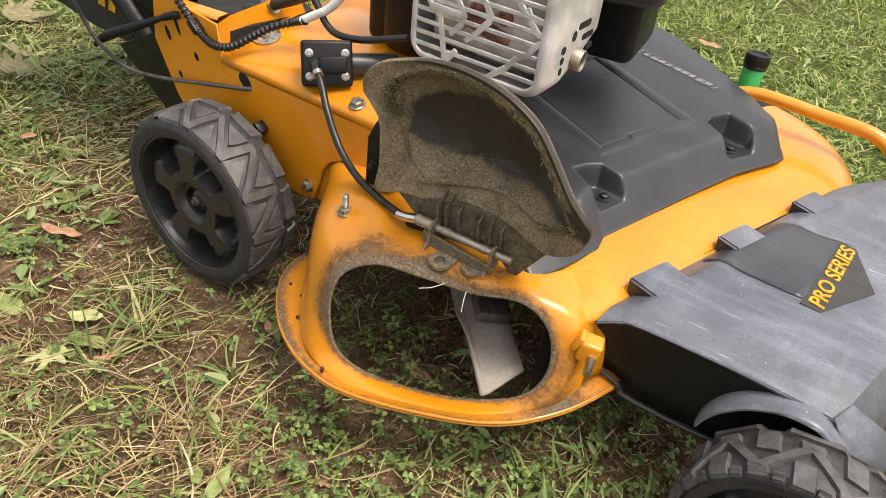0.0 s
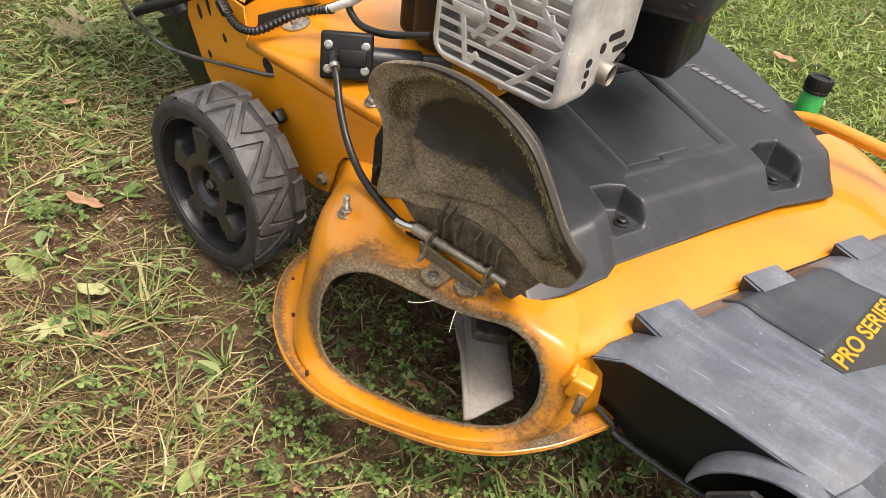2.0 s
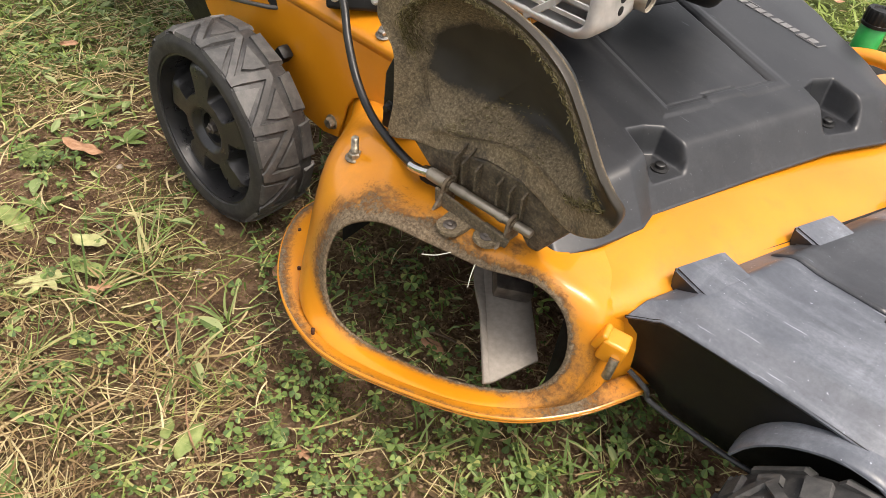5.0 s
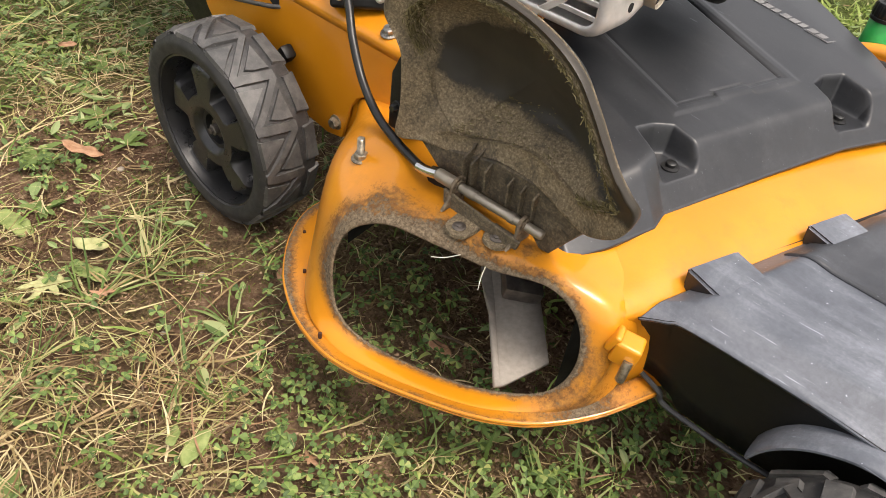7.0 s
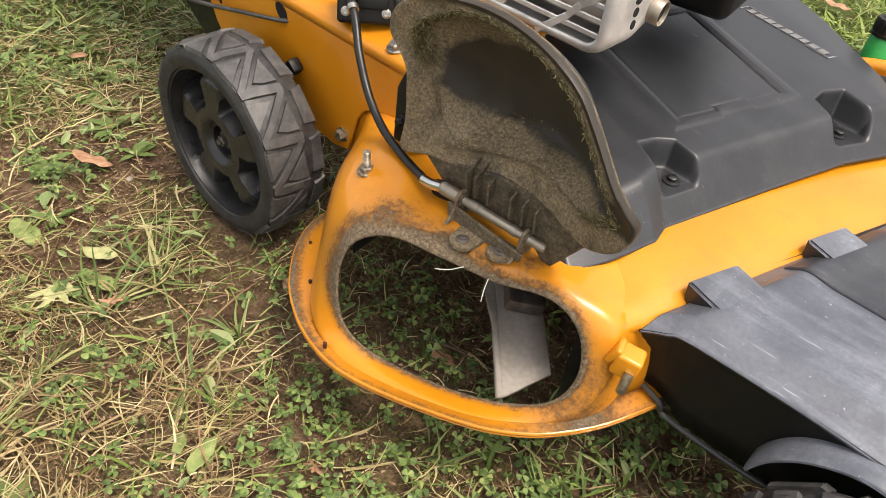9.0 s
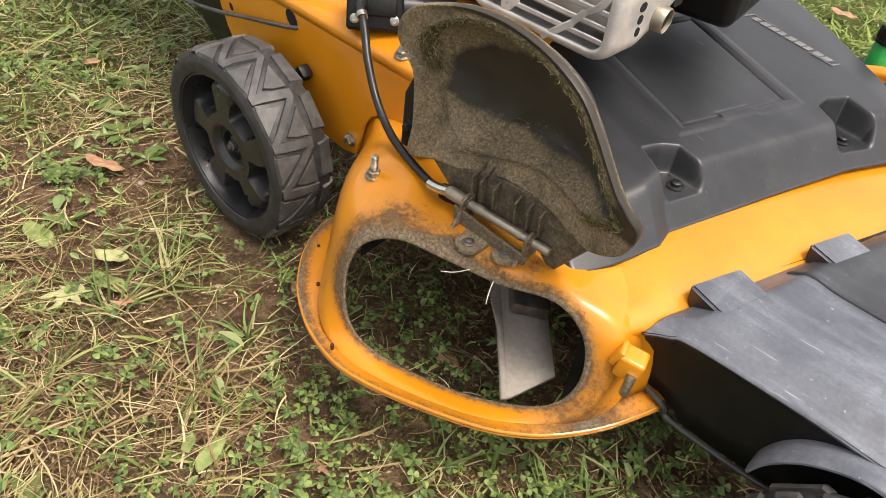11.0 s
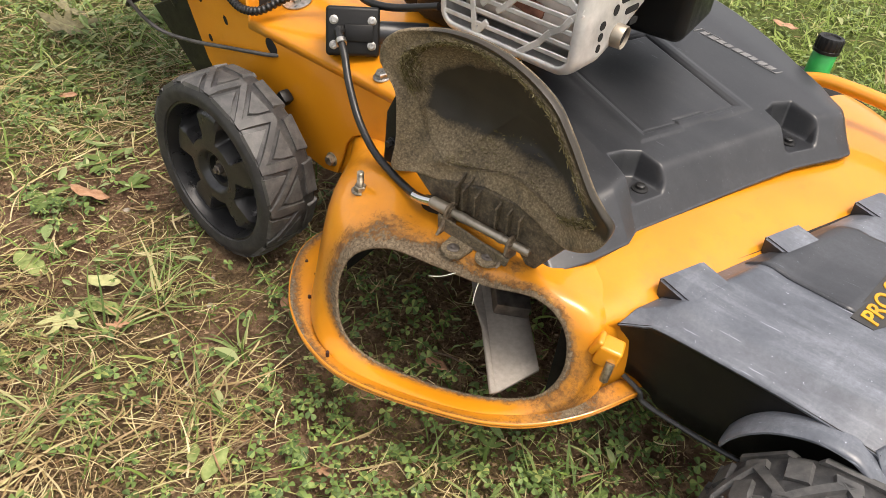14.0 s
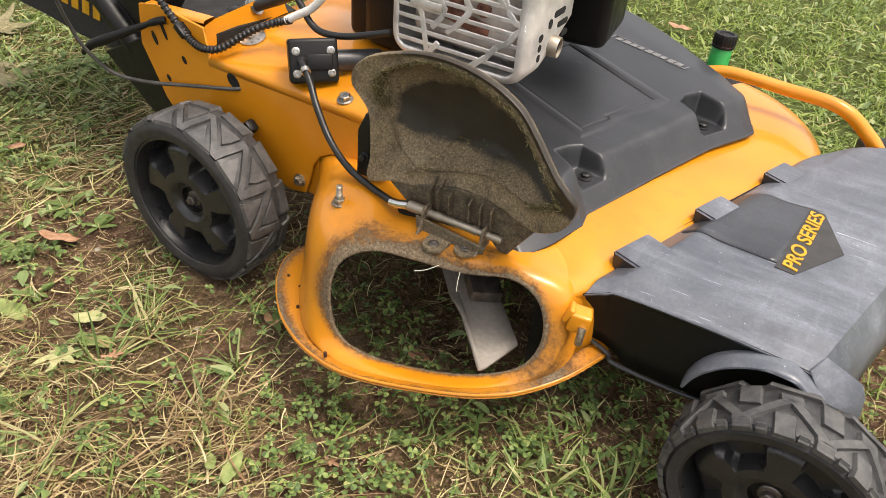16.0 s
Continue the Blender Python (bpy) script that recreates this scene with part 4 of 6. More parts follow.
def build_guard():
    g = thing("front_guard", "", "")
    g.parent = mower
    g["label"] = "weathered grey plastic front guard with a worded badge"
    near = spline([(0.666, 0.082, 0.256), (0.690, 0.090, 0.264), (0.715, 0.094, 0.270), (0.835, 0.092, 0.277), (0.905, 0.088, 0.280), (0.949, 0.087, 0.279)], 8)
    far = spline([(0.822, 0.600, 0.250), (0.840, 0.625, 0.262), (0.870, 0.66, 0.268), (0.950, 0.745, 0.270), (1.04, 0.78, 0.268), (1.11, 0.79, 0.262)], 8)
    n, cols = len(near), 121

    def skin(i, s):
        p = near[i].lerp(far[i], s)
        fold = 0.045 + 0.035 * i / n
        p.z -= 0.015 * max(0.0, 1 - s / fold)
        p.z += 0.0045 * math.exp(-((p.dot(DECK_V) - 0.632) / 0.016) ** 2) * smoothstep(0.02, 0.09, s)
        return p

    def height(a, b):
        q = deck(a, b, 0)
        return min((skin(i, j / 120) for i in range(n) for j in range(121)), key=lambda p: (p.x - q.x) ** 2 + (p.y - q.y) ** 2).z
    top = [[skin(i, j / (cols - 1)) for j in range(cols)] for i in range(n)]
    edge = top[-1]
    front = [[p + (Vector((0.026, -0.004, -0.040)) * k if k <= 1 else Vector((0.026 + 0.008 * (k - 1), -0.004, -0.040 - 0.05 * (k - 1)))) for p in edge] for k in (0.25, 0.6, 1.0, 1.5, 2.0)]
    t = part("guard_top", loft(top + front, False), GUARD, g, "", 35)
    shell(t, 0.0035)
    # darker inlaid lane from the rear edge to the badge
    lane = []
    for i in range(4, n):
        q0, q1 = near[i], near[i].lerp(far[i], 1.0)
        a0, b0, a1, b1 = q0.dot(DECK_V), q0.dot(DECK_U), q1.dot(DECK_V), q1.dot(DECK_U)

        def meet(base, slope):
            return (base + slope * (a0 - 0.616) - b0) / ((b1 - b0) - slope * (a1 - a0))
        s0, s1 = meet(0.499, 0.2325), meet(0.670, 0.40)
        if a0 + (a1 - a0) * s0 > 0.745:
            break
        lane.append([skin(i, s0 + (s1 - s0) * j / 24) + Vector((0, 0, 0.0022)) for j in range(25)])
    shell(part("lane_panel", loft(lane, False), GUARD_DARK, g, "darker scuffed panel behind the badge", 35), 0.004)
    # near side wall, hung from the skin's edge
    edge_top = [r[0] for r in top]

    def foot(x):
        pts = ((0.60, 0.165), (0.690, 0.160), (0.714, 0.150), (0.724, 0.138), (0.765, 0.137), (0.83, 0.141), (0.90, 0.155), (0.99, 0.185))
        for (x0, z0), (x1, z1) in zip(pts, pts[1:]):
            if x <= x1:
                return z0 + (z1 - z0) * max(0.0, x - x0) / (x1 - x0)
        return pts[-1][1]
    dense = spline(edge_top[::2] + [edge_top[-1]], 4)
    wall = []
    for k in (0.0, 0.04, 0.1, 0.4, 0.7, 1.0):
        wall.append([Vector((p.x + 0.012 * k, p.y + (0.002 if k else 0) + (0.0985 - p.y) * min(1, k * 3), p.z + (foot(p.x) - p.z) * k - (0.001 if k == 0 else 0))) for p in dense])
    # black plastic wall; the overhang's shade is part of its colour
    shell(part("guard_side", loft(wall, False), SKIRT, g, "black plastic side wall of the guard, shade put into its colour", 60), 0.003, heart=(0.85, 0.4, 0.2))
    low = [(0.688, 0.160), (0.714, 0.150), (0.722, 0.138), (0.765, 0.1365), (0.835, 0.141), (0.90, 0.155)]
    part("bottom_lip", tube(spline([(x, 0.0955, z) for x, z in low], 6), 0.0032, 8), COVER, g)
    # fender over the wheel
    arch = spline([(x, 0, z) for x, z in ((0.819, 0.180), (0.826, 0.200), (0.838, 0.220), (0.860, 0.243), (0.894, 0.262), (0.929, 0.266), (0.952, 0.256), (0.972, 0.238))], 5)
    mid = Vector((0.905, 0, 0.15))
    rows = []
    for y, k in ((0.099, 1.0), (0.085, 1.003), (0.072, 1.0), (0.0665, 0.99), (0.0645, 0.975), (0.0645, 0.95), (0.068, 0.94), (0.10, 0.94)):
        rows.append([mid + (p - mid) * k + Vector((0, y, 0)) for p in arch])
    part("fender", loft(rows, False), GUARD, g, "", 50)
    tip = [(0.945, 0.087, 0.2678), (0.957, 0.116, 0.2735), (1.006, 0.127, 0.247), (1.015, 0.126, 0.230), (1.019, 0.115, 0.205), (0.969, 0.080, 0.237)]
    bm = bmesh.new()
    bm.faces.new([bm.verts.new(p) for p in tip])
    ex = bmesh.ops.extrude_face_region(bm, geom=bm.faces[:])
    bmesh.ops.translate(bm, verts=[e for e in ex["geom"] if isinstance(e, bmesh.types.BMVert)], vec=(-0.010, 0.020, -0.016))
    bmesh.ops.bevel(bm, geom=bm.edges[:], offset=0.001, segments=1, affect="EDGES")
    part("corner_panel", bm, GUARD, g)
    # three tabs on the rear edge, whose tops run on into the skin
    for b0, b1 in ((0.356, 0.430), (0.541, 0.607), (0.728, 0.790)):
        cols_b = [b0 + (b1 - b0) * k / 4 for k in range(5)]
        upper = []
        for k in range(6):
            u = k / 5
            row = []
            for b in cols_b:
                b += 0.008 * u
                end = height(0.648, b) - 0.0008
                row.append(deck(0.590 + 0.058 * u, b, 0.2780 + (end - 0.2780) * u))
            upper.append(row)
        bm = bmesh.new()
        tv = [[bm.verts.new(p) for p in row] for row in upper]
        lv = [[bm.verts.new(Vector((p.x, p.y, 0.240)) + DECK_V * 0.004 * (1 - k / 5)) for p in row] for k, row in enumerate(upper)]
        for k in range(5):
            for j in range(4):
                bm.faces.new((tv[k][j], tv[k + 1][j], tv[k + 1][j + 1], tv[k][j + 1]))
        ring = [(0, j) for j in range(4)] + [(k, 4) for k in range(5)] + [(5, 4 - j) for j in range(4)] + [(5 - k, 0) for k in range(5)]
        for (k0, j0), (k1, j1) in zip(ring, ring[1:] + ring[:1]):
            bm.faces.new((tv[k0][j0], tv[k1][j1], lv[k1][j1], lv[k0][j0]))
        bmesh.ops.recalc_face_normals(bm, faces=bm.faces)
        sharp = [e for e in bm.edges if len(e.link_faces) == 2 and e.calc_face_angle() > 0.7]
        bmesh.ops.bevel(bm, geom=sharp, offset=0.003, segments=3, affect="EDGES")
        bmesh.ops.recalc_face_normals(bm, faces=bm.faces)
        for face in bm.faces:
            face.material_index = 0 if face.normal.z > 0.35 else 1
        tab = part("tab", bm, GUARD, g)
        tab.data.materials.append(COVER)  # darker plastic on steep flanks puts their shade into the colour
    # badge
    def badge(outline, z0, z1, name, mat, label, bev):
        bm = bmesh.new()
        lo = [bm.verts.new(deck(a, b, z0)) for a, b in outline]
        hi = [bm.verts.new(deck(a, b, z1)) for a, b in outline]
        bm.faces.new(lo[::-1])
        bm.faces.new(hi)
        for i in range(len(lo)):
            bm.faces.new((lo[i - 1], lo[i], hi[i], hi[i - 1]))
        if bev:
            bmesh.ops.bevel(bm, geom=[e for e in bm.edges if e.verts[0] in hi and e.verts[1] in hi], offset=bev, segments=2, affect="EDGES")
        return part(name, bm, mat, g, label, 25)
    badge([(0.694, 0.700), (0.712, 0.712), (0.796, 0.628), (0.776, 0.510), (0.742, 0.506)], 0.262, 0.2755, "badge", GUARD, "raised badge border", 0.004)
    plate = badge([(0.692, 0.694), (0.713, 0.699), (0.781, 0.625), (0.764, 0.522), (0.738, 0.516)], 0.266, 0.2770, "badge_plate", BADGE, "dark badge with amber letters", 0)
    cu = bpy.data.curves.new("lettering", "FONT")
    cu.body, cu.size, cu.extrude, cu.align_x, cu.align_y = "PRO SERIES", 0.029, 0.0006, "CENTER", "CENTER"
    cu.shear, cu.space_character, cu.offset = 0.15, 0.99, 0.0006
    tmp = bpy.data.objects.new("lettering", cu)
    scene.collection.objects.link(tmp)
    bpy.context.view_layer.update()
    me = bpy.data.meshes.new_from_object(tmp.evaluated_get(bpy.context.evaluated_depsgraph_get()))
    bpy.data.objects.remove(tmp)
    run = (deck(0.704, 0.692, 0) - deck(0.752, 0.524, 0)).normalized()
    up = Vector((0, 0, 1)).cross(run)
    w = max(v.co.x for v in me.vertices) - min(v.co.x for v in me.vertices)
    me.transform(Matrix.Translation(deck(0.731, 0.608, 0.2776)) @ Matrix((run, up, Vector((0, 0, 1)))).transposed().to_4x4() @ Matrix.Diagonal((0.170 / w, 1.0, 1, 1)))
    me.materials.clear()
    me.materials.append(LETTER_AMBER)
    part("lettering", me, None, g, "amber lettering of the badge")


build_guard()
# ---- discharge flap, hinge, cables and rail ----
def flap_plane(x, z):
    return 0.093 - 0.113 * x - 0.0535 * z


def dirt_plastic():
    """Black plastic under dried grass juice and soil; where the mask is low, bare plastic with painted shade."""
    m = Mat("dirt_caked_plastic", 0.8, spec=0.3)
    d = m.attr("dirt")
    wob = m.math("ADD", d, m.math("MULTIPLY", m.math("SUBTRACT", m.noise(70, 10, 0.8), 0.5), 0.9))
    k = m.ramp(wob, [(0.30, 0.0), (0.66, 1.0)])
    thin = m.ramp(m.noise(24, 10, 0.78, seed=13), [(0.38, 0.42), (0.47, 0.85), (0.56, 1.0)])  # scraped thin in places
    k = m.math("MULTIPLY", k, thin)
    soil = m.ramp(m.noise(330, 10, 0.85), [(0.36, (0.080, 0.062, 0.040)), (0.5, (0.245, 0.190, 0.120)), (0.64, (0.52, 0.415, 0.275))])
    fibre = m.ramp(m.noise(420, 4, 0.6, stretch=(1, 0.6, 0.35), seed=4), [(0.62, 0.0), (0.7, 1.0)])
    soil = m.mix(m.math("MULTIPLY", fibre, 0.5), soil, (0.26, 0.22, 0.11))
    m.color(m.mix(k, m.mix(m.noise(30), (0.024, 0.021, 0.017), (0.056, 0.048, 0.038)), soil))
    m.rough(m.mix(k, 0.45, 0.92))
    m.bump(m.math("MULTIPLY", k, m.noise(330, 8, 0.8)), 0.7, 0.0025)
    return m.m


DIRT = dirt_plastic()

FLAP_OUT = [(0.344, 0.316, 0), (0.350, 0.359, 0), (0.351, 0.395, 0), (0.349, 0.424, 0), (0.335, 0.440, 0), (0.321, 0.455, 0), (0.327, 0.479, 0), (0.353, 0.502, 0), (0.398, 0.521, 0),
            (0.435, 0.532, 0), (0.474, 0.537, 0), (0.511, 0.535, 0), (0.545, 0.527, 0), (0.575, 0.512, 0), (0.597, 0.489, 0), (0.614, 0.467, 0), (0.630, 0.447, 0), (0.644, 0.431, 0.003),
            (0.655, 0.412, 0.010), (0.641, 0.374, 0.016), (0.606, 0.345, 0.026), (0.579, 0.343, 0.030), (0.533, 0.350, 0.034), (0.478, 0.346, 0.032), (0.422, 0.329, 0.022), (0.380, 0.326, 0.008)]
FLAP_BOWL = [(0.415, 0.359, 0.020), (0.386, 0.372, 0.025), (0.377, 0.393, 0.025), (0.372, 0.416, 0.022), (0.362, 0.436, 0.015), (0.358, 0.460, 0.006), (0.368, 0.483, 0.004), (0.395, 0.503, 0.004), (0.424, 0.517, 0.004),
             (0.456, 0.526, 0.004), (0.479, 0.527, 0.004), (0.510, 0.525, 0.004), (0.540, 0.516, 0.004), (0.569, 0.501, 0.004), (0.589, 0.479, 0.004), (0.605, 0.457, 0.005), (0.618, 0.437, 0.006), (0.630, 0.415, 0.010),
             (0.635, 0.406, 0.012), (0.612, 0.387, 0.020), (0.589, 0.375, 0.030), (0.555, 0.377, 0.038), (0.515, 0.381, 0.040), (0.469, 0.365, 0.040), (0.439, 0.356, 0.032), (0.423, 0.356, 0.024)]


# heights along the flap between which its back wall is dark: bare plastic plus painted shade
SPILL = ((0.374, 0.409), (0.399, 0.394), (0.439, 0.392), (0.479, 0.394), (0.525, 0.396), (0.573, 0.398), (0.602, 0.395))
FRINGE = ((0.368, 0.436), (0.379, 0.445), (0.395, 0.459), (0.418, 0.471), (0.443, 0.471), (0.476, 0.48), (0.504, 0.46), (0.545, 0.458), (0.565, 0.44), (0.595, 0.427))


def level(tab, x):
    for (x0, y0), (x1, y1) in zip(tab, tab[1:]):
        if x <= x1:
            return y0 + (y1 - y0) * max(0.0, x - x0) / (x1 - x0)
    return tab[-1][1]


def flap_rings():
    """Closed rows of the flap's sheet: its back edge, the lip, the bowl's crease and on into the bowl."""
    def curve(c):
        return spline([(x, flap_plane(x, z) + d, z) for x, z, d in c], 6, True)
    out, bowl = curve(FLAP_OUT), curve(FLAP_BOWL)
    rings = [[a.lerp(b, k) + Vector((0, s, 0)) for a, b in zip(out, bowl)] for k, s in ((0.0, 0.009), (-0.02, 0.004), (0.0, 0.0), (0.06, -0.0015), (0.2, -0.0012), (0.45, 0), (0.75, 0.0), (0.9, -0.001), (0.97, -0.0022))]
    c = Vector((0.49, 0.0, 0.442))
    for r, wall, floor in ((1.0, 0.0, 0.0025), (0.991, 0.003, 0.0065), (0.978, 0.006, 0.0005), (0.945, 0.012, 0.003), (0.89, 0.022, 0.009), (0.82, 0.031, 0.018), (0.73, 0.039, 0.030), (0.62, 0.045, 0.041), (0.45, 0.050, 0.050), (0.25, 0.052, 0.052), (0.06, 0.053, 0.053)):
        row = []
        for p in bowl:
            lower = smoothstep(0.43, 0.37, p.z)
            q = c.lerp(Vector((p.x, 0, p.z)), r)
            row.append(Vector((q.x, p.y * r ** 1.7 + (1 - r ** 1.7) * 0.03 + wall * (1 - lower) + floor * lower, q.z)))
        rings.append(row)
    return rings


def build_flap():
    fl = thing("discharge_flap", "", "")
    fl.parent = mower
    fl["label"] = "bowl-shaped black plastic flap caked with dirt and clippings"
    rings = flap_rings()
    n = len(rings[0])
    v, f = loft(rings)
    f.append(tuple(len(v) - n + i for i in range(n)))
    pan = part("flap_pan", (v, f), DIRT, fl, "", 70)
    edge_x = [p for p in rings[2]]

    def dirt(p):
        low = smoothstep(0.014, -0.012, p.z - level(SPILL, p.x))
        top = smoothstep(-0.008, 0.010, p.z - level(FRINGE, p.x)) * 0.8
        left = smoothstep(0.386, 0.370, p.x) * 0.75
        bare = smoothstep(0.010, 0.004, min((p - q).length for q in edge_x)) * smoothstep(0.40, 0.43, p.z) * smoothstep(0.36, 0.46, p.x)
        return max(top, low, left) * 0.85 * (1 - 0.95 * bare)
    mask(pan, dirt, "dirt")
    shell(pan, 0.0025, heart=(0.49, 0.6, 0.42))
    pan.data.materials.append(COVER)  # the back of the sheet is clean plastic
    pan.modifiers["thickness"].material_offset = 1
    plate = part("hinge_plate", prism([(0.372, 0.322), (0.422, 0.333), (0.478, 0.350), (0.533, 0.354), (0.582, 0.348), (0.596, 0.332), (0.563, 0.281), (0.551, 0.280), (0.534, 0.296), (0.425, 0.281), (0.402, 0.300)], "y", 0.047, 0.053, 0.0015, 1), DIRT, fl, "dark grimy flange behind the hinge")
    mask(plate, lambda p: 0.42, "dirt")
    # ribs between the hinge ears
    for i, x in enumerate((0.445, 0.457, 0.475, 0.505, 0.521, 0.537)):
        r = part("rib", prism([(0.056, 0.352), (0.056, 0.300), (0.038 + 0.0008 * i, 0.312), (0.035 + 0.0008 * i, 0.340)], "x", x - 0.0012, x + 0.0012), DIRT, fl)
        mask(r, lambda p: 0.48, "dirt")
    hinge = thing("hinge", "", "")
    hinge.parent = mower
    hinge["label"] = "dirty steel flap hinge with a long pin"
    s0, s1 = Vector((0.419, 0.0285, 0.3095)), Vector((0.556, 0.0415, 0.3045))
    ax = (s1 - s0).normalized()
    part("pin", join_geo(tube([s0, s0 + ax * 0.003, s0 + ax * 0.026, s0 + ax * 0.028], lambda t: 0.0075 if 0.1 < t < 0.9 else 0.0066, 18), tube([s0 + ax * 0.026, s1 - ax * 0.002, s1], lambda t: 0.0053 if t < 0.9 else 0.0044, 18),
                          tube([s0 + ax * 0.040, s0 + ax * 0.052], 0.0060, 18), tube([s0 + ax * 0.096, s0 + ax * 0.103], 0.0062, 18)), PIN_STEEL, hinge, "worn steel hinge pin")
    # base leaf under the pin, its two riveted tabs and the ears that hold the pin
    base = part("base_leaf", prism([(0.436, 0.304), (0.438, 0.286), (0.455, 0.283), (0.520, 0.284), (0.540, 0.286), (0.543, 0.298)], "y", 0.020, 0.024, 0.001, 1), DIRT, hinge, "dirt-caked steel leaf")
    mask(base, lambda p: 0.5, "dirt")
    for x, y in ((0.477, 0.005), (0.515, 0.022)):
        tabo = [(x - 0.017 + 0.034 * k, y + 0.018) for k in (0, 1)] + [(x + 0.015 * math.cos(a), y - 0.002 - 0.013 * math.sin(a)) for a in [math.pi * i / 10 for i in range(11)]]
        tb = part("riveted_tab", prism(tabo, "z", 0.2800, 0.2855, 0.0008, 1), DIRT, hinge)
        mask(tb, lambda p: 0.62, "dirt")
        part("rivet", join_geo(lathe([(0.0075, -0.001), (0.0075, 0.001), (0.006, 0.002)], Matrix.Translation((x, y - 0.001, 0.2855)), 18), lathe([(0.0038, 0.001), (0.0038, 0.0035), (0.002, 0.0045)], Matrix.Translation((x, y - 0.001, 0.2855)), 10)), SOOT, hinge)
    for k, drop, lean in ((0.028, 0.024, 0.024), (0.114, 0.022, 0.026)):
        p0 = s0 + ax * k
        o = [(p0.y + 0.0118 * math.cos(a), p0.z + 0.0118 * math.sin(a)) for a in [math.pi * i / 12 for i in range(13)]]
        o += [(p0.y - 0.0115, p0.z - 0.008), (p0.y - lean, p0.z - drop), (p0.y + 0.012, p0.z - drop)]
        part("ear", prism(o, "x", p0.x - 0.0020, p0.x + 0.0020, 0.0008, 1), EAR, hinge, "grimy steel hinge ear")
        part("ear_collar", tube([p0 - ax * 0.0035, p0 + ax * 0.0035], 0.0076, 18), EAR, hinge)
    part("cable_arm", prism([(0.396, 0.300), (0.414, 0.305), (0.430, 0.292), (0.424, 0.268), (0.404, 0.268), (0.392, 0.284)], "y", 0.040, 0.047, 0.002, 1), SKIRT, hinge, "black plastic cable arm")
    part("side_tab", prism([(0.306, 0.298), (0.352, 0.304), (0.356, 0.395), (0.322, 0.402), (0.308, 0.372)], "y", 0.060, 0.090, 0.004, 2), SKIRT, fl)
    hex_bolt("flap_screw", (0.322, 0.0595, 0.334), (0, -1, 0), 0.005, fl, HOSE)


build_flap()


def build_strands():
    for a, b, c in (((0.470, -0.028, 0.257), (0.484, -0.022, 0.262), (0.497, -0.013, 0.270)), ((0.525, -0.005, 0.268), (0.5255, -0.010, 0.255), (0.527, -0.014, 0.241))):
        ob = new("grass_strand", mesh_of("grass_strand", *tube(spline([a, b, c], 5), 0.0006, 6), STRAND, 60))
        tagged(ob, "pale dry grass strand stuck to the mouth's edge", "grass", "stuck strands")


STRAND = plain("bleached_grass", (0.72, 0.7, 0.6), 0.6)
build_strands()


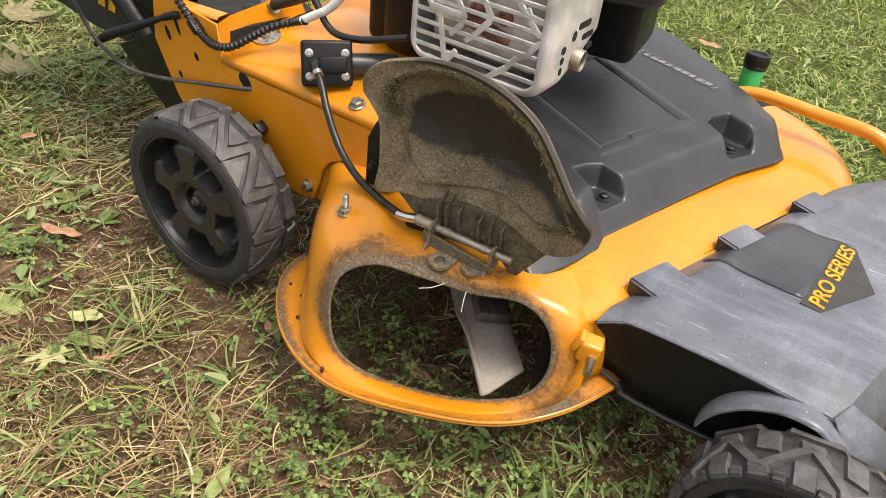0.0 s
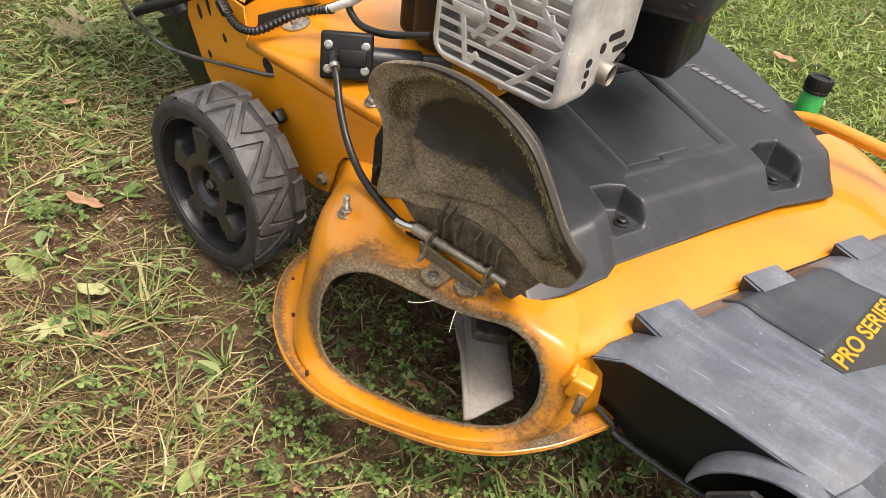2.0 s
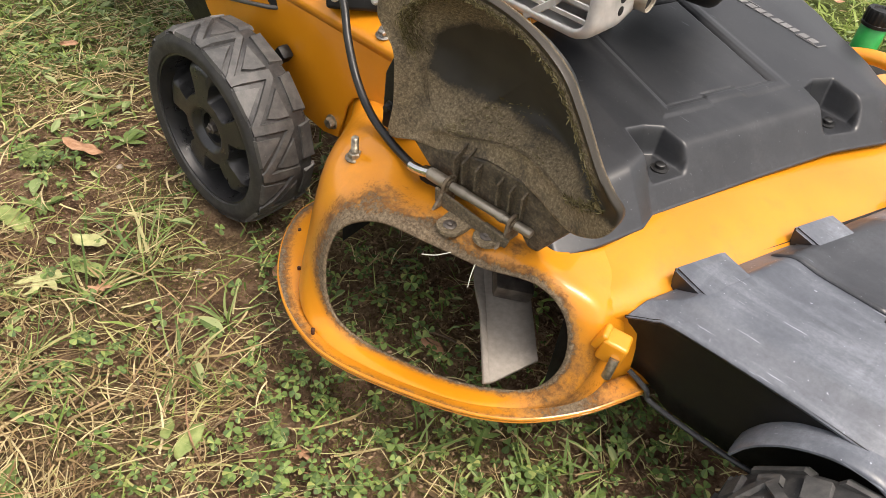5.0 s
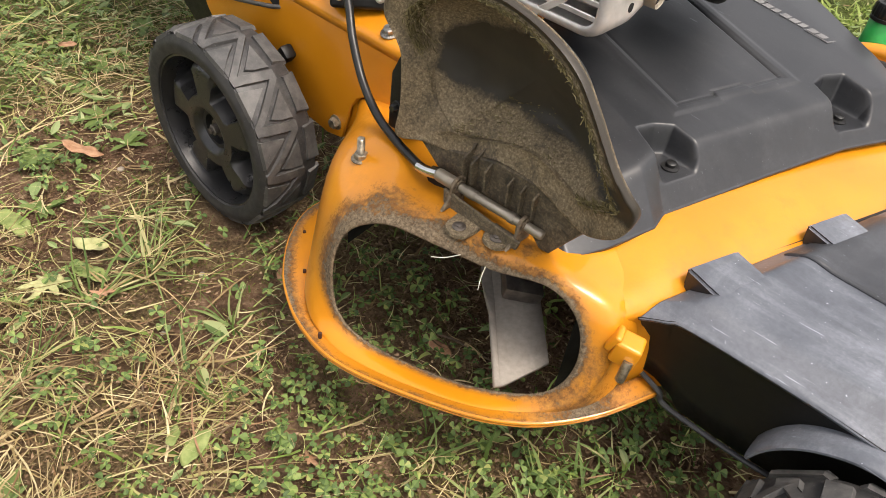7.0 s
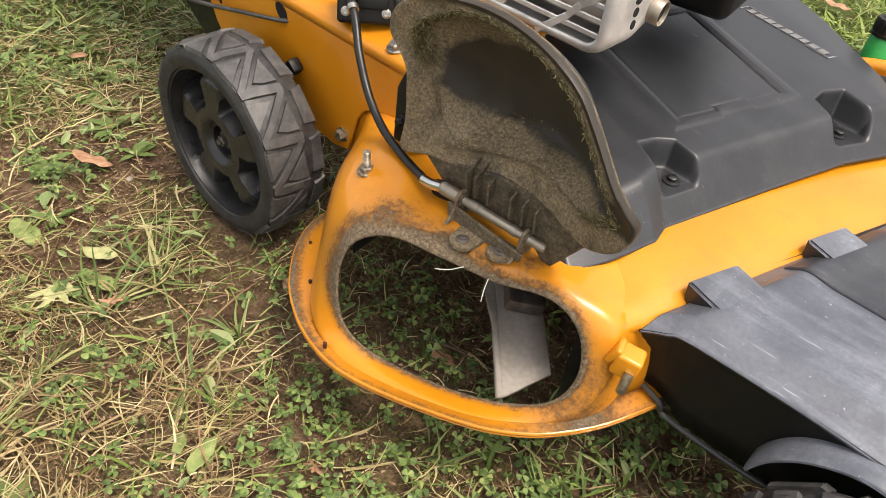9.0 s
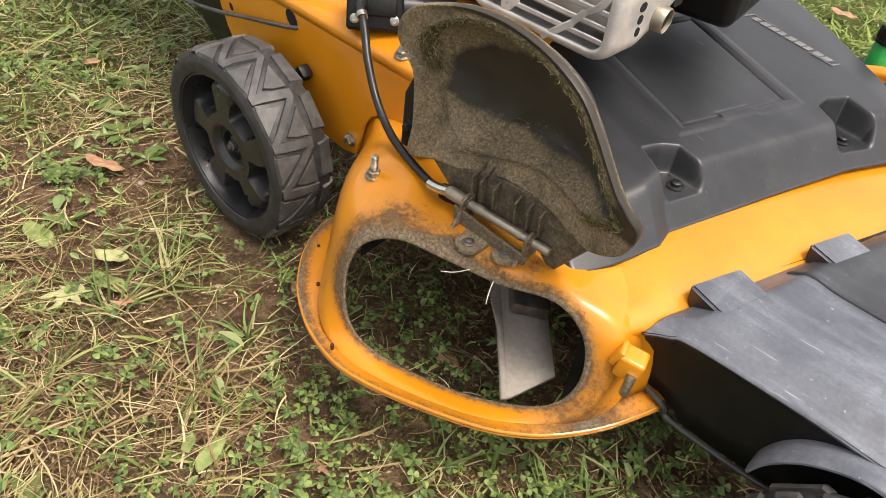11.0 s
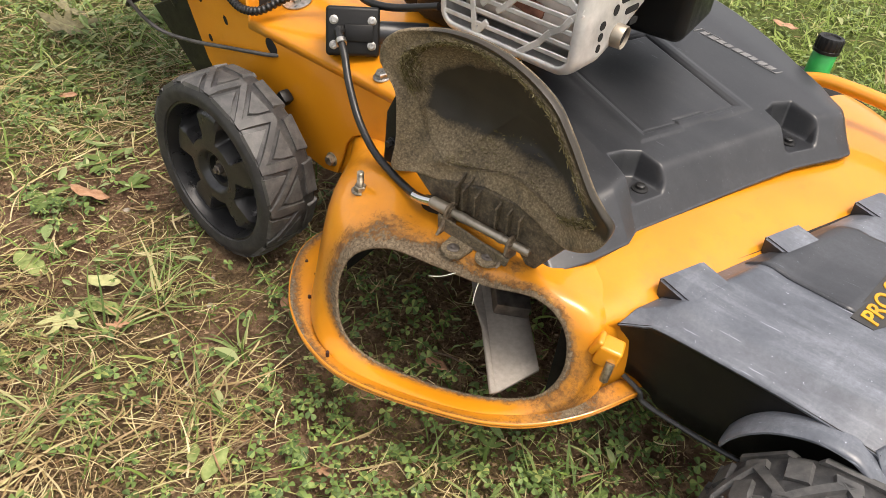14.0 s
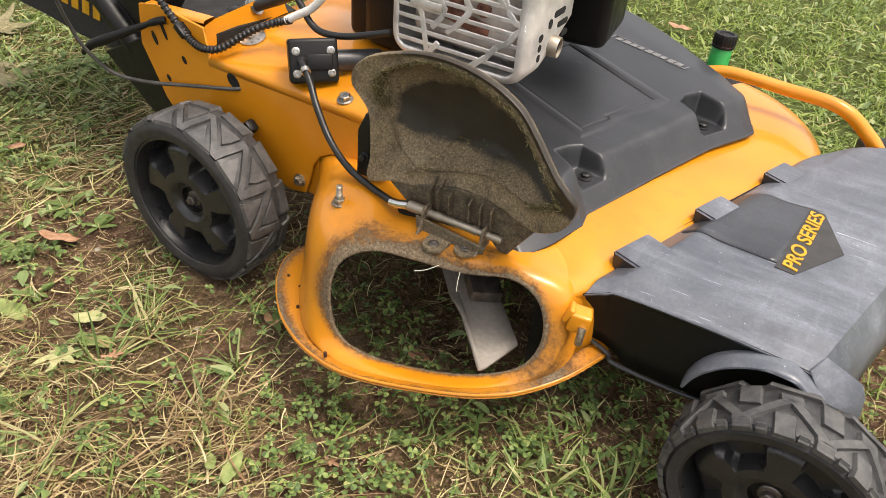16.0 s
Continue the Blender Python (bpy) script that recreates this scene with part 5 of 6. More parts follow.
def build_lines():
    path = spline([(-0.150, 0.12, 0.438), (-0.125, 0.119, 0.414), (-0.094, 0.117, 0.390), (-0.072, 0.116, 0.377), (-0.048, 0.117, 0.371), (-0.022, 0.127, 0.375), (0.001, 0.148, 0.392), (0.024, 0.168, 0.409), (0.052, 0.188, 0.421), (0.076, 0.190, 0.430)], 18)
    c = part("wiring_conduit", tube(path, 0.0060, 12, ripple=(0.0008, 2)), HOSE, mower, "black corrugated wiring conduit", 30)
    part("cable_clip", box_bm((0.026, 0.02, 0.012), pose(-0.094, 0.119, 0.389, 0, 40, 0), 0.003, 2), SKIRT, c, "black cable clip")
    part("tape_wrap", tube(spline([(0.068, 0.190, 0.4275), (0.09, 0.195, 0.441), (0.114, 0.2, 0.456), (0.135, 0.205, 0.480)], 4), 0.0066, 12), TAPE, c, "white tape wrap")
    part("fuel_line", tube(spline([(0.075, 0.2, 0.475), (0.096, 0.2, 0.449), (0.108, 0.2, 0.432), (0.132, 0.2, 0.422), (0.183, 0.2, 0.429), (0.256, 0.21, 0.452)], 6), 0.0055, 10), HOSE, mower, "black rubber line")
    pipe = part("breather_hose", tube(spline([(-0.135, 0.245, 0.362), (-0.10, 0.245, 0.380), (-0.056, 0.245, 0.404), (0.02, 0.26, 0.440), (0.08, 0.28, 0.48)], 6), lambda t: 0.015 if t < 0.28 else 0.010, 14), HOSE, mower, "thick black hose with a clamp")
    part("hose_clamp", tube([(-0.062, 0.245, 0.401), (-0.050, 0.246, 0.4075)], 0.0155, 18), ZINC, pipe, "steel band clamp")
    part("control_cable", tube(spline([(-0.262, 0.01, 0.46), (-0.266, 0.02, 0.422), (-0.282, 0.04, 0.375), (-0.283, 0.06, 0.324), (-0.263, 0.09, 0.275), (-0.20, 0.11, 0.269), (-0.091, 0.118, 0.292), (0.000, 0.120, 0.314), (0.018, 0.128, 0.318)], 8), 0.0033, 10), GREY_CABLE, mower, "thin grey control cable")
    lever = spline([(-0.300, 0.066, 0.308), (-0.285, 0.072, 0.324), (-0.26, 0.08, 0.338), (-0.206, 0.1, 0.364), (-0.154, 0.115, 0.389), (-0.140, 0.124, 0.392)], 6)
    part("release_lever", tube(lever, lambda t: 0.004 + 0.005 * math.sin(math.pi * min(1, t * 1.3)) if t < 0.75 else 0.0065, 10), SKIRT, mower, "black plastic release lever")
    # handle tubes and the rear bag
    part("handle_tube", lathe([(0.020, -0.06), (0.020, 0.22), (0.016, 0.22), (0.016, -0.058)], facing((-0.305, 0.150, 0.345), (-0.55, 0.0, 0.5)), 24, False), SKIRT, mower, "black steel handle tube")
    part("handle_socket", box_bm((0.10, 0.05, 0.12), pose(-0.232, 0.175, 0.40, 0, 38, 0), 0.01, 3), SKIRT, mower)
    rows = []
    for y in (0.165, 0.17, 0.30, 0.62, 0.63):
        o = [(-0.76, 0.30), (-0.55, 0.283), (-0.452, 0.268), (-0.345, 0.266), (-0.30, 0.33), (-0.33, 0.44), (-0.52, 0.50), (-0.75, 0.46)]
        k = 0.96 if y in (0.165, 0.63) else 1.0
        rows.append([Vector((-0.52 + (x + 0.52) * k, y, 0.37 + (z - 0.37) * k)) for x, z in o])
    v, f = loft(rows)
    f += [tuple(range(8))[::-1], tuple(len(v) - 8 + i for i in range(8))]
    bag = part("rear_bag", (v, f), MESH_CLOTH, mower, "black mesh fabric bag with amber print", 30)
    for i, x in enumerate((-0.520, -0.488, -0.458, -0.428, -0.398)):
        part("print_bar", prism([(x, 0.333 - 0.11 * (x + 0.52)), (x + 0.019, 0.331 - 0.11 * (x + 0.52)), (x + 0.027, 0.358 - 0.11 * (x + 0.52)), (x + 0.008, 0.360 - 0.11 * (x + 0.52))], "y", 0.1632, 0.1648), LETTER_AMBER, bag)
    # front rail and wash-out port
    rail = spline([(0.56, 0.716, 0.298), (0.610, 0.727, 0.318), (0.650, 0.735, 0.328), (0.70, 0.739, 0.328), (0.766, 0.743, 0.324), (0.835, 0.742, 0.323), (0.872, 0.742, 0.314), (0.905, 0.750, 0.290), (0.944, 0.757, 0.252), (0.965, 0.76, 0.195)], 8)
    r = part("side_rail", tube(rail, lambda t: 0.0105 + 0.003 * t, 18), PAINT_CLEAN, mower, "amber tubular side rail")
    mask(r, lambda p: 0.0)
    part("rail_foot", box_bm((0.09, 0.06, 0.05), pose(0.955, 0.79, 0.235, 0, 0, 20), 0.012, 3), SKIRT, mower)
    port = part("washout_port", lathe([(0.026, -0.10), (0.026, 0.018), (0.023, 0.022)], pose(0.622, 0.795, 0.333, -4, 0, 0) @ Matrix.Scale(0.76, 4), 32), GREEN, mower, "bright green port body")
    m = pose(0.622, 0.795, 0.333, -4, 0, 0) @ Matrix.Scale(0.76, 4)
    prof = []
    v, f = [], []
    nn = 72
    for r0, h in ((0.0235, 0.020), (0.0285, 0.022), (0.0285, 0.028), (0.0275, 0.029), (0.029, 0.031), (0.029, 0.052), (0.0265, 0.056), (0.019, 0.056), (0.018, 0.053), (0.008, 0.053)):
        for i in range(nn):
            a = 2 * math.pi * i / nn
            rr = r0 - (0.0016 if (i % 4 < 2 and 0.030 < h < 0.0545) else 0)
            v.append(m @ Vector((rr * math.cos(a), rr * math.sin(a), h)))
    f = grid_faces(10, nn, True) + [tuple(9 * nn + i for i in range(nn))]
    part("ribbed_cap", (v, f), SKIRT, port, "black ribbed cap", 30)


TAPE = plain("white_tape", (0.75, 0.74, 0.72), 0.5)
GREY_CABLE = plain("grey_cable", (0.075, 0.072, 0.07), 0.4, vary=0.25)
MESH_CLOTH = plain("black_mesh_cloth", (0.02, 0.02, 0.021), 0.85, vary=0.4, scale=500, bump=0.6)
build_lines()
# ---- the lawn's plants ----
rng = np.random.default_rng(11)


def leaf_material(name, stops, thin=0.3, rough=0.55, spec=0.3, dry=None):
    """Blades that differ one from another; light passes through in part."""
    m = Mat(name, rough, spec=spec)
    geo = m.t.nodes.new("ShaderNodeNewGeometry")
    col = m.ramp(geo.outputs["Random Per Island"], stops)
    col = m.mix(m.math("MULTIPLY", m.noise(60, 3), 0.35), col, (0.10, 0.09, 0.03))
    m.color(col)
    tr = m.t.nodes.new("ShaderNodeBsdfTranslucent")
    m.link(col, tr.inputs["Color"])
    mx = m.t.nodes.new("ShaderNodeMixShader")
    mx.inputs["Fac"].default_value = thin
    m.link(m.b.outputs["BSDF"], mx.inputs[1])
    m.link(tr.outputs["BSDF"], mx.inputs[2])
    m.link(mx.outputs["Shader"], m.t.nodes["Material Output"].inputs["Surface"])
    return m.m


GRASS = leaf_material("grass_blade", [(0.0, (0.08, 0.145, 0.026)), (0.35, (0.18, 0.295, 0.06)), (0.75, (0.32, 0.445, 0.115)), (0.93, (0.48, 0.54, 0.19)), (1.0, (0.63, 0.57, 0.28))])
FAR_GRASS = leaf_material("far_grass_blade", [(0.0, (0.13, 0.21, 0.045)), (0.3, (0.24, 0.35, 0.075)), (0.7, (0.36, 0.47, 0.12)), (0.93, (0.48, 0.54, 0.20)), (1.0, (0.60, 0.55, 0.29))])
TUFT = leaf_material("tuft_blade", [(0.0, (0.09, 0.16, 0.045)), (0.35, (0.18, 0.28, 0.08)), (0.65, (0.30, 0.40, 0.14)), (0.82, (0.46, 0.47, 0.21)), (1.0, (0.62, 0.54, 0.30))])
STRAW = leaf_material("dry_straw", [(0.0, (0.11, 0.065, 0.035)), (0.2, (0.27, 0.17, 0.085)), (0.45, (0.48, 0.36, 0.18)), (0.75, (0.74, 0.63, 0.37)), (0.9, (0.48, 0.47, 0.18)), (1.0, (0.34, 0.18, 0.10))], 0.15)
CLOVER = leaf_material("clover_leaf", [(0.0, (0.07, 0.13, 0.045)), (0.5, (0.15, 0.24, 0.07)), (0.85, (0.25, 0.36, 0.10)), (1.0, (0.40, 0.43, 0.14))], 0.25, 0.5)
WEED = leaf_material("weed_leaf", [(0.0, (0.09, 0.16, 0.045)), (0.5, (0.16, 0.25, 0.07)), (1.0, (0.27, 0.36, 0.12))], 0.3)
CHIP = leaf_material("grass_clippings", [(0.0, (0.07, 0.055, 0.027)), (0.55, (0.17, 0.135, 0.062)), (0.88, (0.30, 0.25, 0.125)), (1.0, (0.55, 0.49, 0.30))], 0.1, 0.8)
CRUMB = leaf_material("soil_crumbs", [(0.0, (0.06, 0.034, 0.022)), (0.45, (0.21, 0.125, 0.078)), (0.8, (0.34, 0.22, 0.14)), (1.0, (0.44, 0.31, 0.20))], 0.0, 0.9)
LEAFY = leaf_material("small_weed_leaf", [(0.0, (0.10, 0.17, 0.055)), (0.45, (0.21, 0.31, 0.11)), (0.8, (0.34, 0.43, 0.19)), (1.0, (0.50, 0.53, 0.26))], 0.28, 0.5)
MOSS = leaf_material("moss_tips", [(0.0, (0.06, 0.07, 0.015)), (0.6, (0.15, 0.15, 0.03)), (1.0, (0.25, 0.22, 0.06))], 0.1, 0.8)


def quads(name, strips, mat, label, category, kind="stuff", smooth=True):
    """One mesh of many strips. strips: array (n, rungs, 2, 3)."""
    n, k = strips.shape[:2]
    co = strips.reshape(-1, 3).astype(np.float32)
    me = bpy.data.meshes.new(name)
    me.vertices.add(len(co))
    me.vertices.foreach_set("co", co.ravel())
    base = (np.arange(n) * k * 2)[:, None, None] + (np.arange(k - 1) * 2)[None, :, None] + np.array([0, 1, 3, 2])[None, None, :]
    idx = base.reshape(-1).astype(np.int32)
    me.loops.add(len(idx))
    me.loops.foreach_set("vertex_index", idx)
    me.polygons.add(len(idx) // 4)
    me.polygons.foreach_set("loop_start", np.arange(0, len(idx), 4, dtype=np.int32))
    me.polygons.foreach_set("use_smooth", np.full(len(idx) // 4, smooth))
    me.update(calc_edges=True)
    me.materials.append(mat)
    ob = new(name, me)
    return tagged(ob, label, category, kind=kind)


def ribbons(p, turn, length, width, lean, droop, k=5, twist=0.0, bow=0.25):
    """Curved blades. p (n,3); turn: heading; lean: degrees from upright at the foot; droop: degrees more at the tip."""
    n = len(p)
    t = np.linspace(0, 1, k)
    ang = np.radians(lean[:, None] + droop[:, None] * t[None, :] ** 1.3)
    step = length[:, None] / (k - 1)
    hor = np.cumsum(np.sin(ang) * step, 1) - np.sin(ang[:, :1]) * step
    ver = np.cumsum(np.cos(ang) * step, 1) - np.cos(ang[:, :1]) * step
    dx, dy = np.cos(turn), np.sin(turn)
    bend = rng.normal(0, bow, n)[:, None] * t[None, :] ** 2 * length[:, None]
    c = np.stack([p[:, None, 0] + dx[:, None] * hor - dy[:, None] * bend, p[:, None, 1] + dy[:, None] * hor + dx[:, None] * bend, p[:, None, 2] + ver], -1)
    w = width[:, None] * np.clip(1.25 - t[None, :] ** 2.2 * 1.2, 0.06, 1) * 0.5
    roll = rng.normal(0, 0.5, n)[:, None] + twist * t[None, :]
    side = np.stack([-dy[:, None] * np.cos(roll), dx[:, None] * np.cos(roll), np.sin(roll)], -1) * w[..., None]
    c[..., 2] = np.maximum(c[..., 2], p[:, None, 2] * 0 + p[:, None, 2] + 0.0015)
    return np.stack([c - side, c + side], 2)


def blob(x, y, spots):
    d = np.zeros_like(x)
    for cx, cy, r, h in spots:
        d = np.maximum(d, h * np.exp(-((x - cx) ** 2 + (y - cy) ** 2) / (r * r)))
    return d


def field(n, x0, x1, y0, y1, density):
    """n tries over a stretch of the plan, kept by density(x, y)."""
    x, y = rng.uniform(x0, x1, n), rng.uniform(y0, y1, n)
    keep = rng.uniform(0, 1, n) < density(x, y)
    x, y = x[keep], y[keep]
    wheels = (np.abs(x) < 0.06) & (y > -0.03) & (y < 0.11) | (np.abs(x - 0.96) < 0.06) & (y > 0.0) & (y < 0.11)
    x, y = x[~wheels], y[~wheels]
    z = np.array([ground_height(a, b) for a, b in zip(x, y)])
    return np.stack([x, y, z], 1)


def ripple(x, y, f, seed):
    return np.array([noise.noise(Vector((a * f, b * f, seed))) for a, b in zip(x, y)])


SOIL_SPOTS = [(0.16, -0.175, 0.075, 1.0), (-0.17, -0.08, 0.09, 0.9), (0.19, -0.12, 0.05, 0.7), (0.236, -0.305, 0.035, 0.9), (0.02, 0.046, 0.08, 0.8), (-0.06, -0.10, 0.08, 0.7), (-0.11, -0.237, 0.06, 0.7), (0.25, 1.83, 0.14, 0.7), (0.45, 2.55, 0.2, 1.0), (-0.36, 0.07, 0.07, 0.5), (0.07, -0.31, 0.03, 0.7)]
CLOVER_SPOTS = [(0.385, -0.138, 0.05, 1.0), (0.467, -0.187, 0.055, 1.0), (0.405, -0.197, 0.05, 1.0), (0.35, -0.175, 0.035, 0.9), (0.18, -0.168, 0.022, 0.9), (0.15, -0.30, 0.045, 0.9), (0.12, -0.277, 0.03, 0.9), (0.157, -0.02, 0.04, 0.7), (0.45, -0.05, 0.06, 0.7), (0.51, -0.12, 0.06, 0.8), (0.36, -0.10, 0.045, 0.9), (0.595, -0.038, 0.05, 0.6),
                (0.65, 0.01, 0.06, 0.6), (0.70, 0.15, 0.07, 0.9), (0.778, 0.08, 0.05, 0.8), (0.44, -0.25, 0.05, 1.0), (0.53, -0.175, 0.04, 0.8), (-0.26, -0.14, 0.045, 0.8), (0.34, -0.35, 0.03, 0.8), (-0.02, -0.26, 0.03, 0.6), (0.33, 0.06, 0.10, 0.6), (0.50, 0.02, 0.08, 0.6), (-0.62, -0.03, 0.12, 0.5), (0.20, -0.37, 0.03, 0.6)]
STRAW_SPOTS = [(0.0, -0.334, 0.09, 1.0), (0.20, -0.28, 0.10, 1.0), (0.28, -0.25, 0.08, 1.0), (0.23, -0.38, 0.11, 1.0), (0.12, -0.42, 0.1, 1.0), (0.36, -0.31, 0.07, 0.8), (-0.12, -0.36, 0.12, 0.9), (-0.07, -0.07, 0.06, 0.5), (-0.17, -0.14, 0.06, 0.5), (-0.5, 0.0, 0.14, 0.6), (-0.58, 0.24, 0.12, 0.6), (0.60, 0.02, 0.05, 0.5), (0.77, 0.12, 0.05, 0.6), (0.56, -0.09, 0.04, 0.5), (0.30, -0.20, 0.05, 0.7), (0.05, -0.13, 0.05, 0.5)]
MOSS_SPOTS = [(0.307, -0.194, 0.04, 1.0), (0.508, -0.024, 0.06, 1.0), (0.477, -0.097, 0.05, 0.9), (0.38, -0.076, 0.05, 0.7), (0.58, 0.0, 0.06, 0.8)]
LEAFY_SPOTS = [(-0.58, 0.24, 0.09, 1.0), (-0.55, 0.15, 0.08, 0.8), (-0.42, 0.11, 0.05, 0.9), (-0.34, 0.0, 0.05, 0.9), (-0.27, -0.12, 0.06, 1.0), (-0.95, 0.28, 0.22, 1.0), (-0.85, 0.40, 0.16, 1.0), (-0.72, 0.10, 0.16, 0.8), (-1.05, 0.55, 0.24, 1.0), (-0.55, 0.0, 0.08, 0.7), (-0.33, -0.10, 0.05, 0.8), (-0.10, -0.15, 0.035, 0.5)]
TUFT_SPOTS = [(0.655, -0.03), (0.69, -0.05), (0.72, -0.01), (0.70, 0.03), (0.745, 0.015), (0.77, -0.01), (0.66, 0.01), (0.73, -0.05), (0.80, 0.0), (0.63, -0.075), (0.81, 0.04), (0.71, 0.085), (0.029, -0.151), (0.04, -0.145), (-0.085, -0.11), (0.244, -0.22), (0.215, -0.128), (0.132, -0.379), (0.10, -0.35), (-0.80, 0.26), (-0.75, 0.31), (-0.84, 0.33), (-0.70, 0.36), (-0.62, 0.34), (-0.52, 0.45), (-0.03, -0.42), (0.05, -0.24), (0.545, -0.075)]


def under_deck(p):
    """True where the deck or the guard stands low over the lawn."""
    x, y = p[:, 0], p[:, 1]
    return (x > 0.15) & (x < 1.1) & (y > -0.14 + 0.35 * np.maximum(0, x - 0.45)) & (y < 1.0)


def fade(x, y):
    """Thins the plants out towards the edge of the built lawn."""
    edge = np.array([noise.noise(Vector((a * 1.3, b * 1.3, 50.0))) for a, b in zip(x, y)])
    return np.clip((2.55 + 0.5 * edge - np.hypot(x + 0.1, y - 1.3)) / 0.7, 0, 1)


def build_lawn():
    # short grass everywhere, thick beyond the machine
    def grass_density(x, y):
        lush = np.array([lushness(a, b) for a, b in zip(x, y)])
        soil = blob(x, y, SOIL_SPOTS)
        near = 0.20 + 0.34 * np.clip(ripple(x, y, 7, 4.0) * 1.6, 0, 1)
        clump = np.clip(0.62 + 0.9 * ripple(x, y, 9, 60.0), 0.12, 1)
        return np.clip(np.where(y - 0.1 * x > 0.8, clump, near + 0.7 * np.maximum(0, lush - 0.3)) * (1 - 0.85 * soil) * fade(x, y), 0, 1)
    a = field(150000, -2.6, 2.4, 0.75, 3.9, grass_density)
    b = field(34000, -1.8, 2.0, -0.9, 0.85, grass_density)
    for pts, name, label, skin in ((a, "far_grass", "thick short green lawn grass beyond the machine", FAR_GRASS), (b, "near_grass", "sparse green grass blades on bare soil", GRASS)):
        n = len(pts)
        low = under_deck(pts)
        length = rng.gamma(6, 0.0085, n) * np.where(pts[:, 1] > 0.85, 0.66, 0.8)
        length = np.where(low, np.minimum(length, 0.045), np.minimum(length, 0.12))
        quads(name, ribbons(pts, rng.uniform(0, 6.283, n), length, rng.gamma(5, 0.00062, n) * np.where(pts[:, 1] > 0.85, 1.25, 0.95), rng.uniform(10, 75, n), rng.uniform(10, 70, n), 4), skin, label, "grass")
    # separate tufts of longer blades
    parts = []
    for cx, cy in TUFT_SPOTS:
        dense = cx > 0.5
        n = 10 if dense else (20 if cx < 0.06 else 14)
        wide = 1.55 if dense else 1.15
        r = rng.uniform(0, 0.020, n)
        th = rng.uniform(0, 6.283, n)
        x, y = cx + r * np.cos(th), cy + r * np.sin(th)
        p = np.stack([x, y, np.array([ground_height(i, j) for i, j in zip(x, y)])], 1)
        L = rng.uniform(0.045, 0.13, n)
        if 0.2 < cx < 0.85 and cy > -0.2:
            L *= 0.62
        parts.append(ribbons(p, th + rng.normal(0, 0.5, n), L, rng.uniform(0.0014, 0.0042, n) * wide, rng.uniform(10 if dense else 22, 60 if dense else 86, n), rng.uniform(0, 50 if dense else 60, n), 6))
    quads("grass_tufts", np.concatenate(parts), TUFT, "tufts of longer green and yellowing grass", "grass")
    # straw lying in mats
    s = field(125000, -1.4, 1.5, -0.75, 0.75, lambda x, y: np.clip(blob(x, y, STRAW_SPOTS) * 0.44 + 0.075 + 0.14 * np.clip(ripple(x, y, 5, 9.0), 0, 1), 0, 1) * (1 - 0.62 * blob(x, y, SOIL_SPOTS)) * (1 - 0.8 * blob(x, y, CLOVER_SPOTS)))
    n = len(s)
    s[:, 2] += rng.uniform(0.001, 0.016, n)
    L = np.where(under_deck(s), rng.uniform(0.015, 0.045, n), rng.gamma(3.2, 0.017, n))
    quads("dry_straw", ribbons(s, 0.4 + 2.2 * ripple(s[:, 0], s[:, 1], 9, 77.0) + rng.normal(0, 0.8, n), L, rng.gamma(6, 0.00027, n), rng.uniform(62, 95, n), rng.uniform(-15, 25, n), 6, bow=0.6), STRAW, "mats of pale dry straw on the soil", "straw")
    f = field(9000, -2.2, 2.2, 0.7, 3.5, lambda x, y: (0.3 + 0.6 * blob(x, y, SOIL_SPOTS)) * fade(x, y))
    n = len(f)
    f[:, 2] += rng.uniform(0, 0.02, n)
    quads("lawn_thatch", ribbons(f, rng.uniform(0, 6.283, n), rng.uniform(0.02, 0.08, n), rng.uniform(0.001, 0.003, n), rng.uniform(60, 95, n), rng.uniform(-10, 25, n)), STRAW, "dry thatch between the green grass", "straw")
    # clover: three rounded leaflets on a stalk
    c = field(52000, -1.5, 1.5, -0.7, 0.75, lambda x, y: np.clip(blob(x, y, CLOVER_SPOTS) * 0.46 + 0.022 + 0.07 * np.clip(ripple(x, y, 4, 15.0), 0, 1), 0, 1) * (1 - 0.8 * blob(x, y, SOIL_SPOTS)))
    far_c = field(26000, -2.2, 2.0, 0.75, 3.2, lambda x, y: np.clip(0.05 + 0.34 * np.clip(ripple(x, y, 3, 15.0) + 0.1, 0, 1), 0, 1) * fade(x, y))
    leaflets(np.concatenate([c, far_c]), "clover", CLOVER, "low clover with round three-part leaves", 0.0022, 0.0054, 3)
    # small pointed weed leaves, singly and in patches
    w = field(42000, -1.6, 1.5, -0.7, 0.8, lambda x, y: np.clip(blob(x, y, LEAFY_SPOTS) * 0.36 + 0.012 + 0.05 * np.clip(ripple(x, y, 5, 90.0), 0, 1), 0, 1) * (1 - 0.6 * blob(x, y, SOIL_SPOTS)))
    far_w = field(60000, -2.2, 2.0, 0.75, 3.2, lambda x, y: np.clip(0.08 + 0.36 * np.clip(ripple(x, y, 4, 95.0), 0, 1), 0, 1) * fade(x, y))
    w = np.concatenate([w, far_w])
    n = len(w)
    w[:, 2] += np.where(w[:, 1] > 0.75, rng.uniform(0.008, 0.035, n), rng.uniform(0.002, 0.02, n))
    quads("weed_leaves", blades(w, rng.uniform(0, 6.283, n), rng.gamma(6, 0.0031, n), rng.uniform(0.30, 0.55, n)), LEAFY, "small pointed green weed leaves", "weed")
    # moss-like fine litter
    mo = field(110000, -0.9, 1.35, -0.58, 0.55, lambda x, y: np.clip(0.10 + 0.8 * blob(x, y, MOSS_SPOTS) + 0.5 * np.clip(ripple(x, y, 6, 31.0) * 1.5, 0, 1), 0, 1))
    n = len(mo)
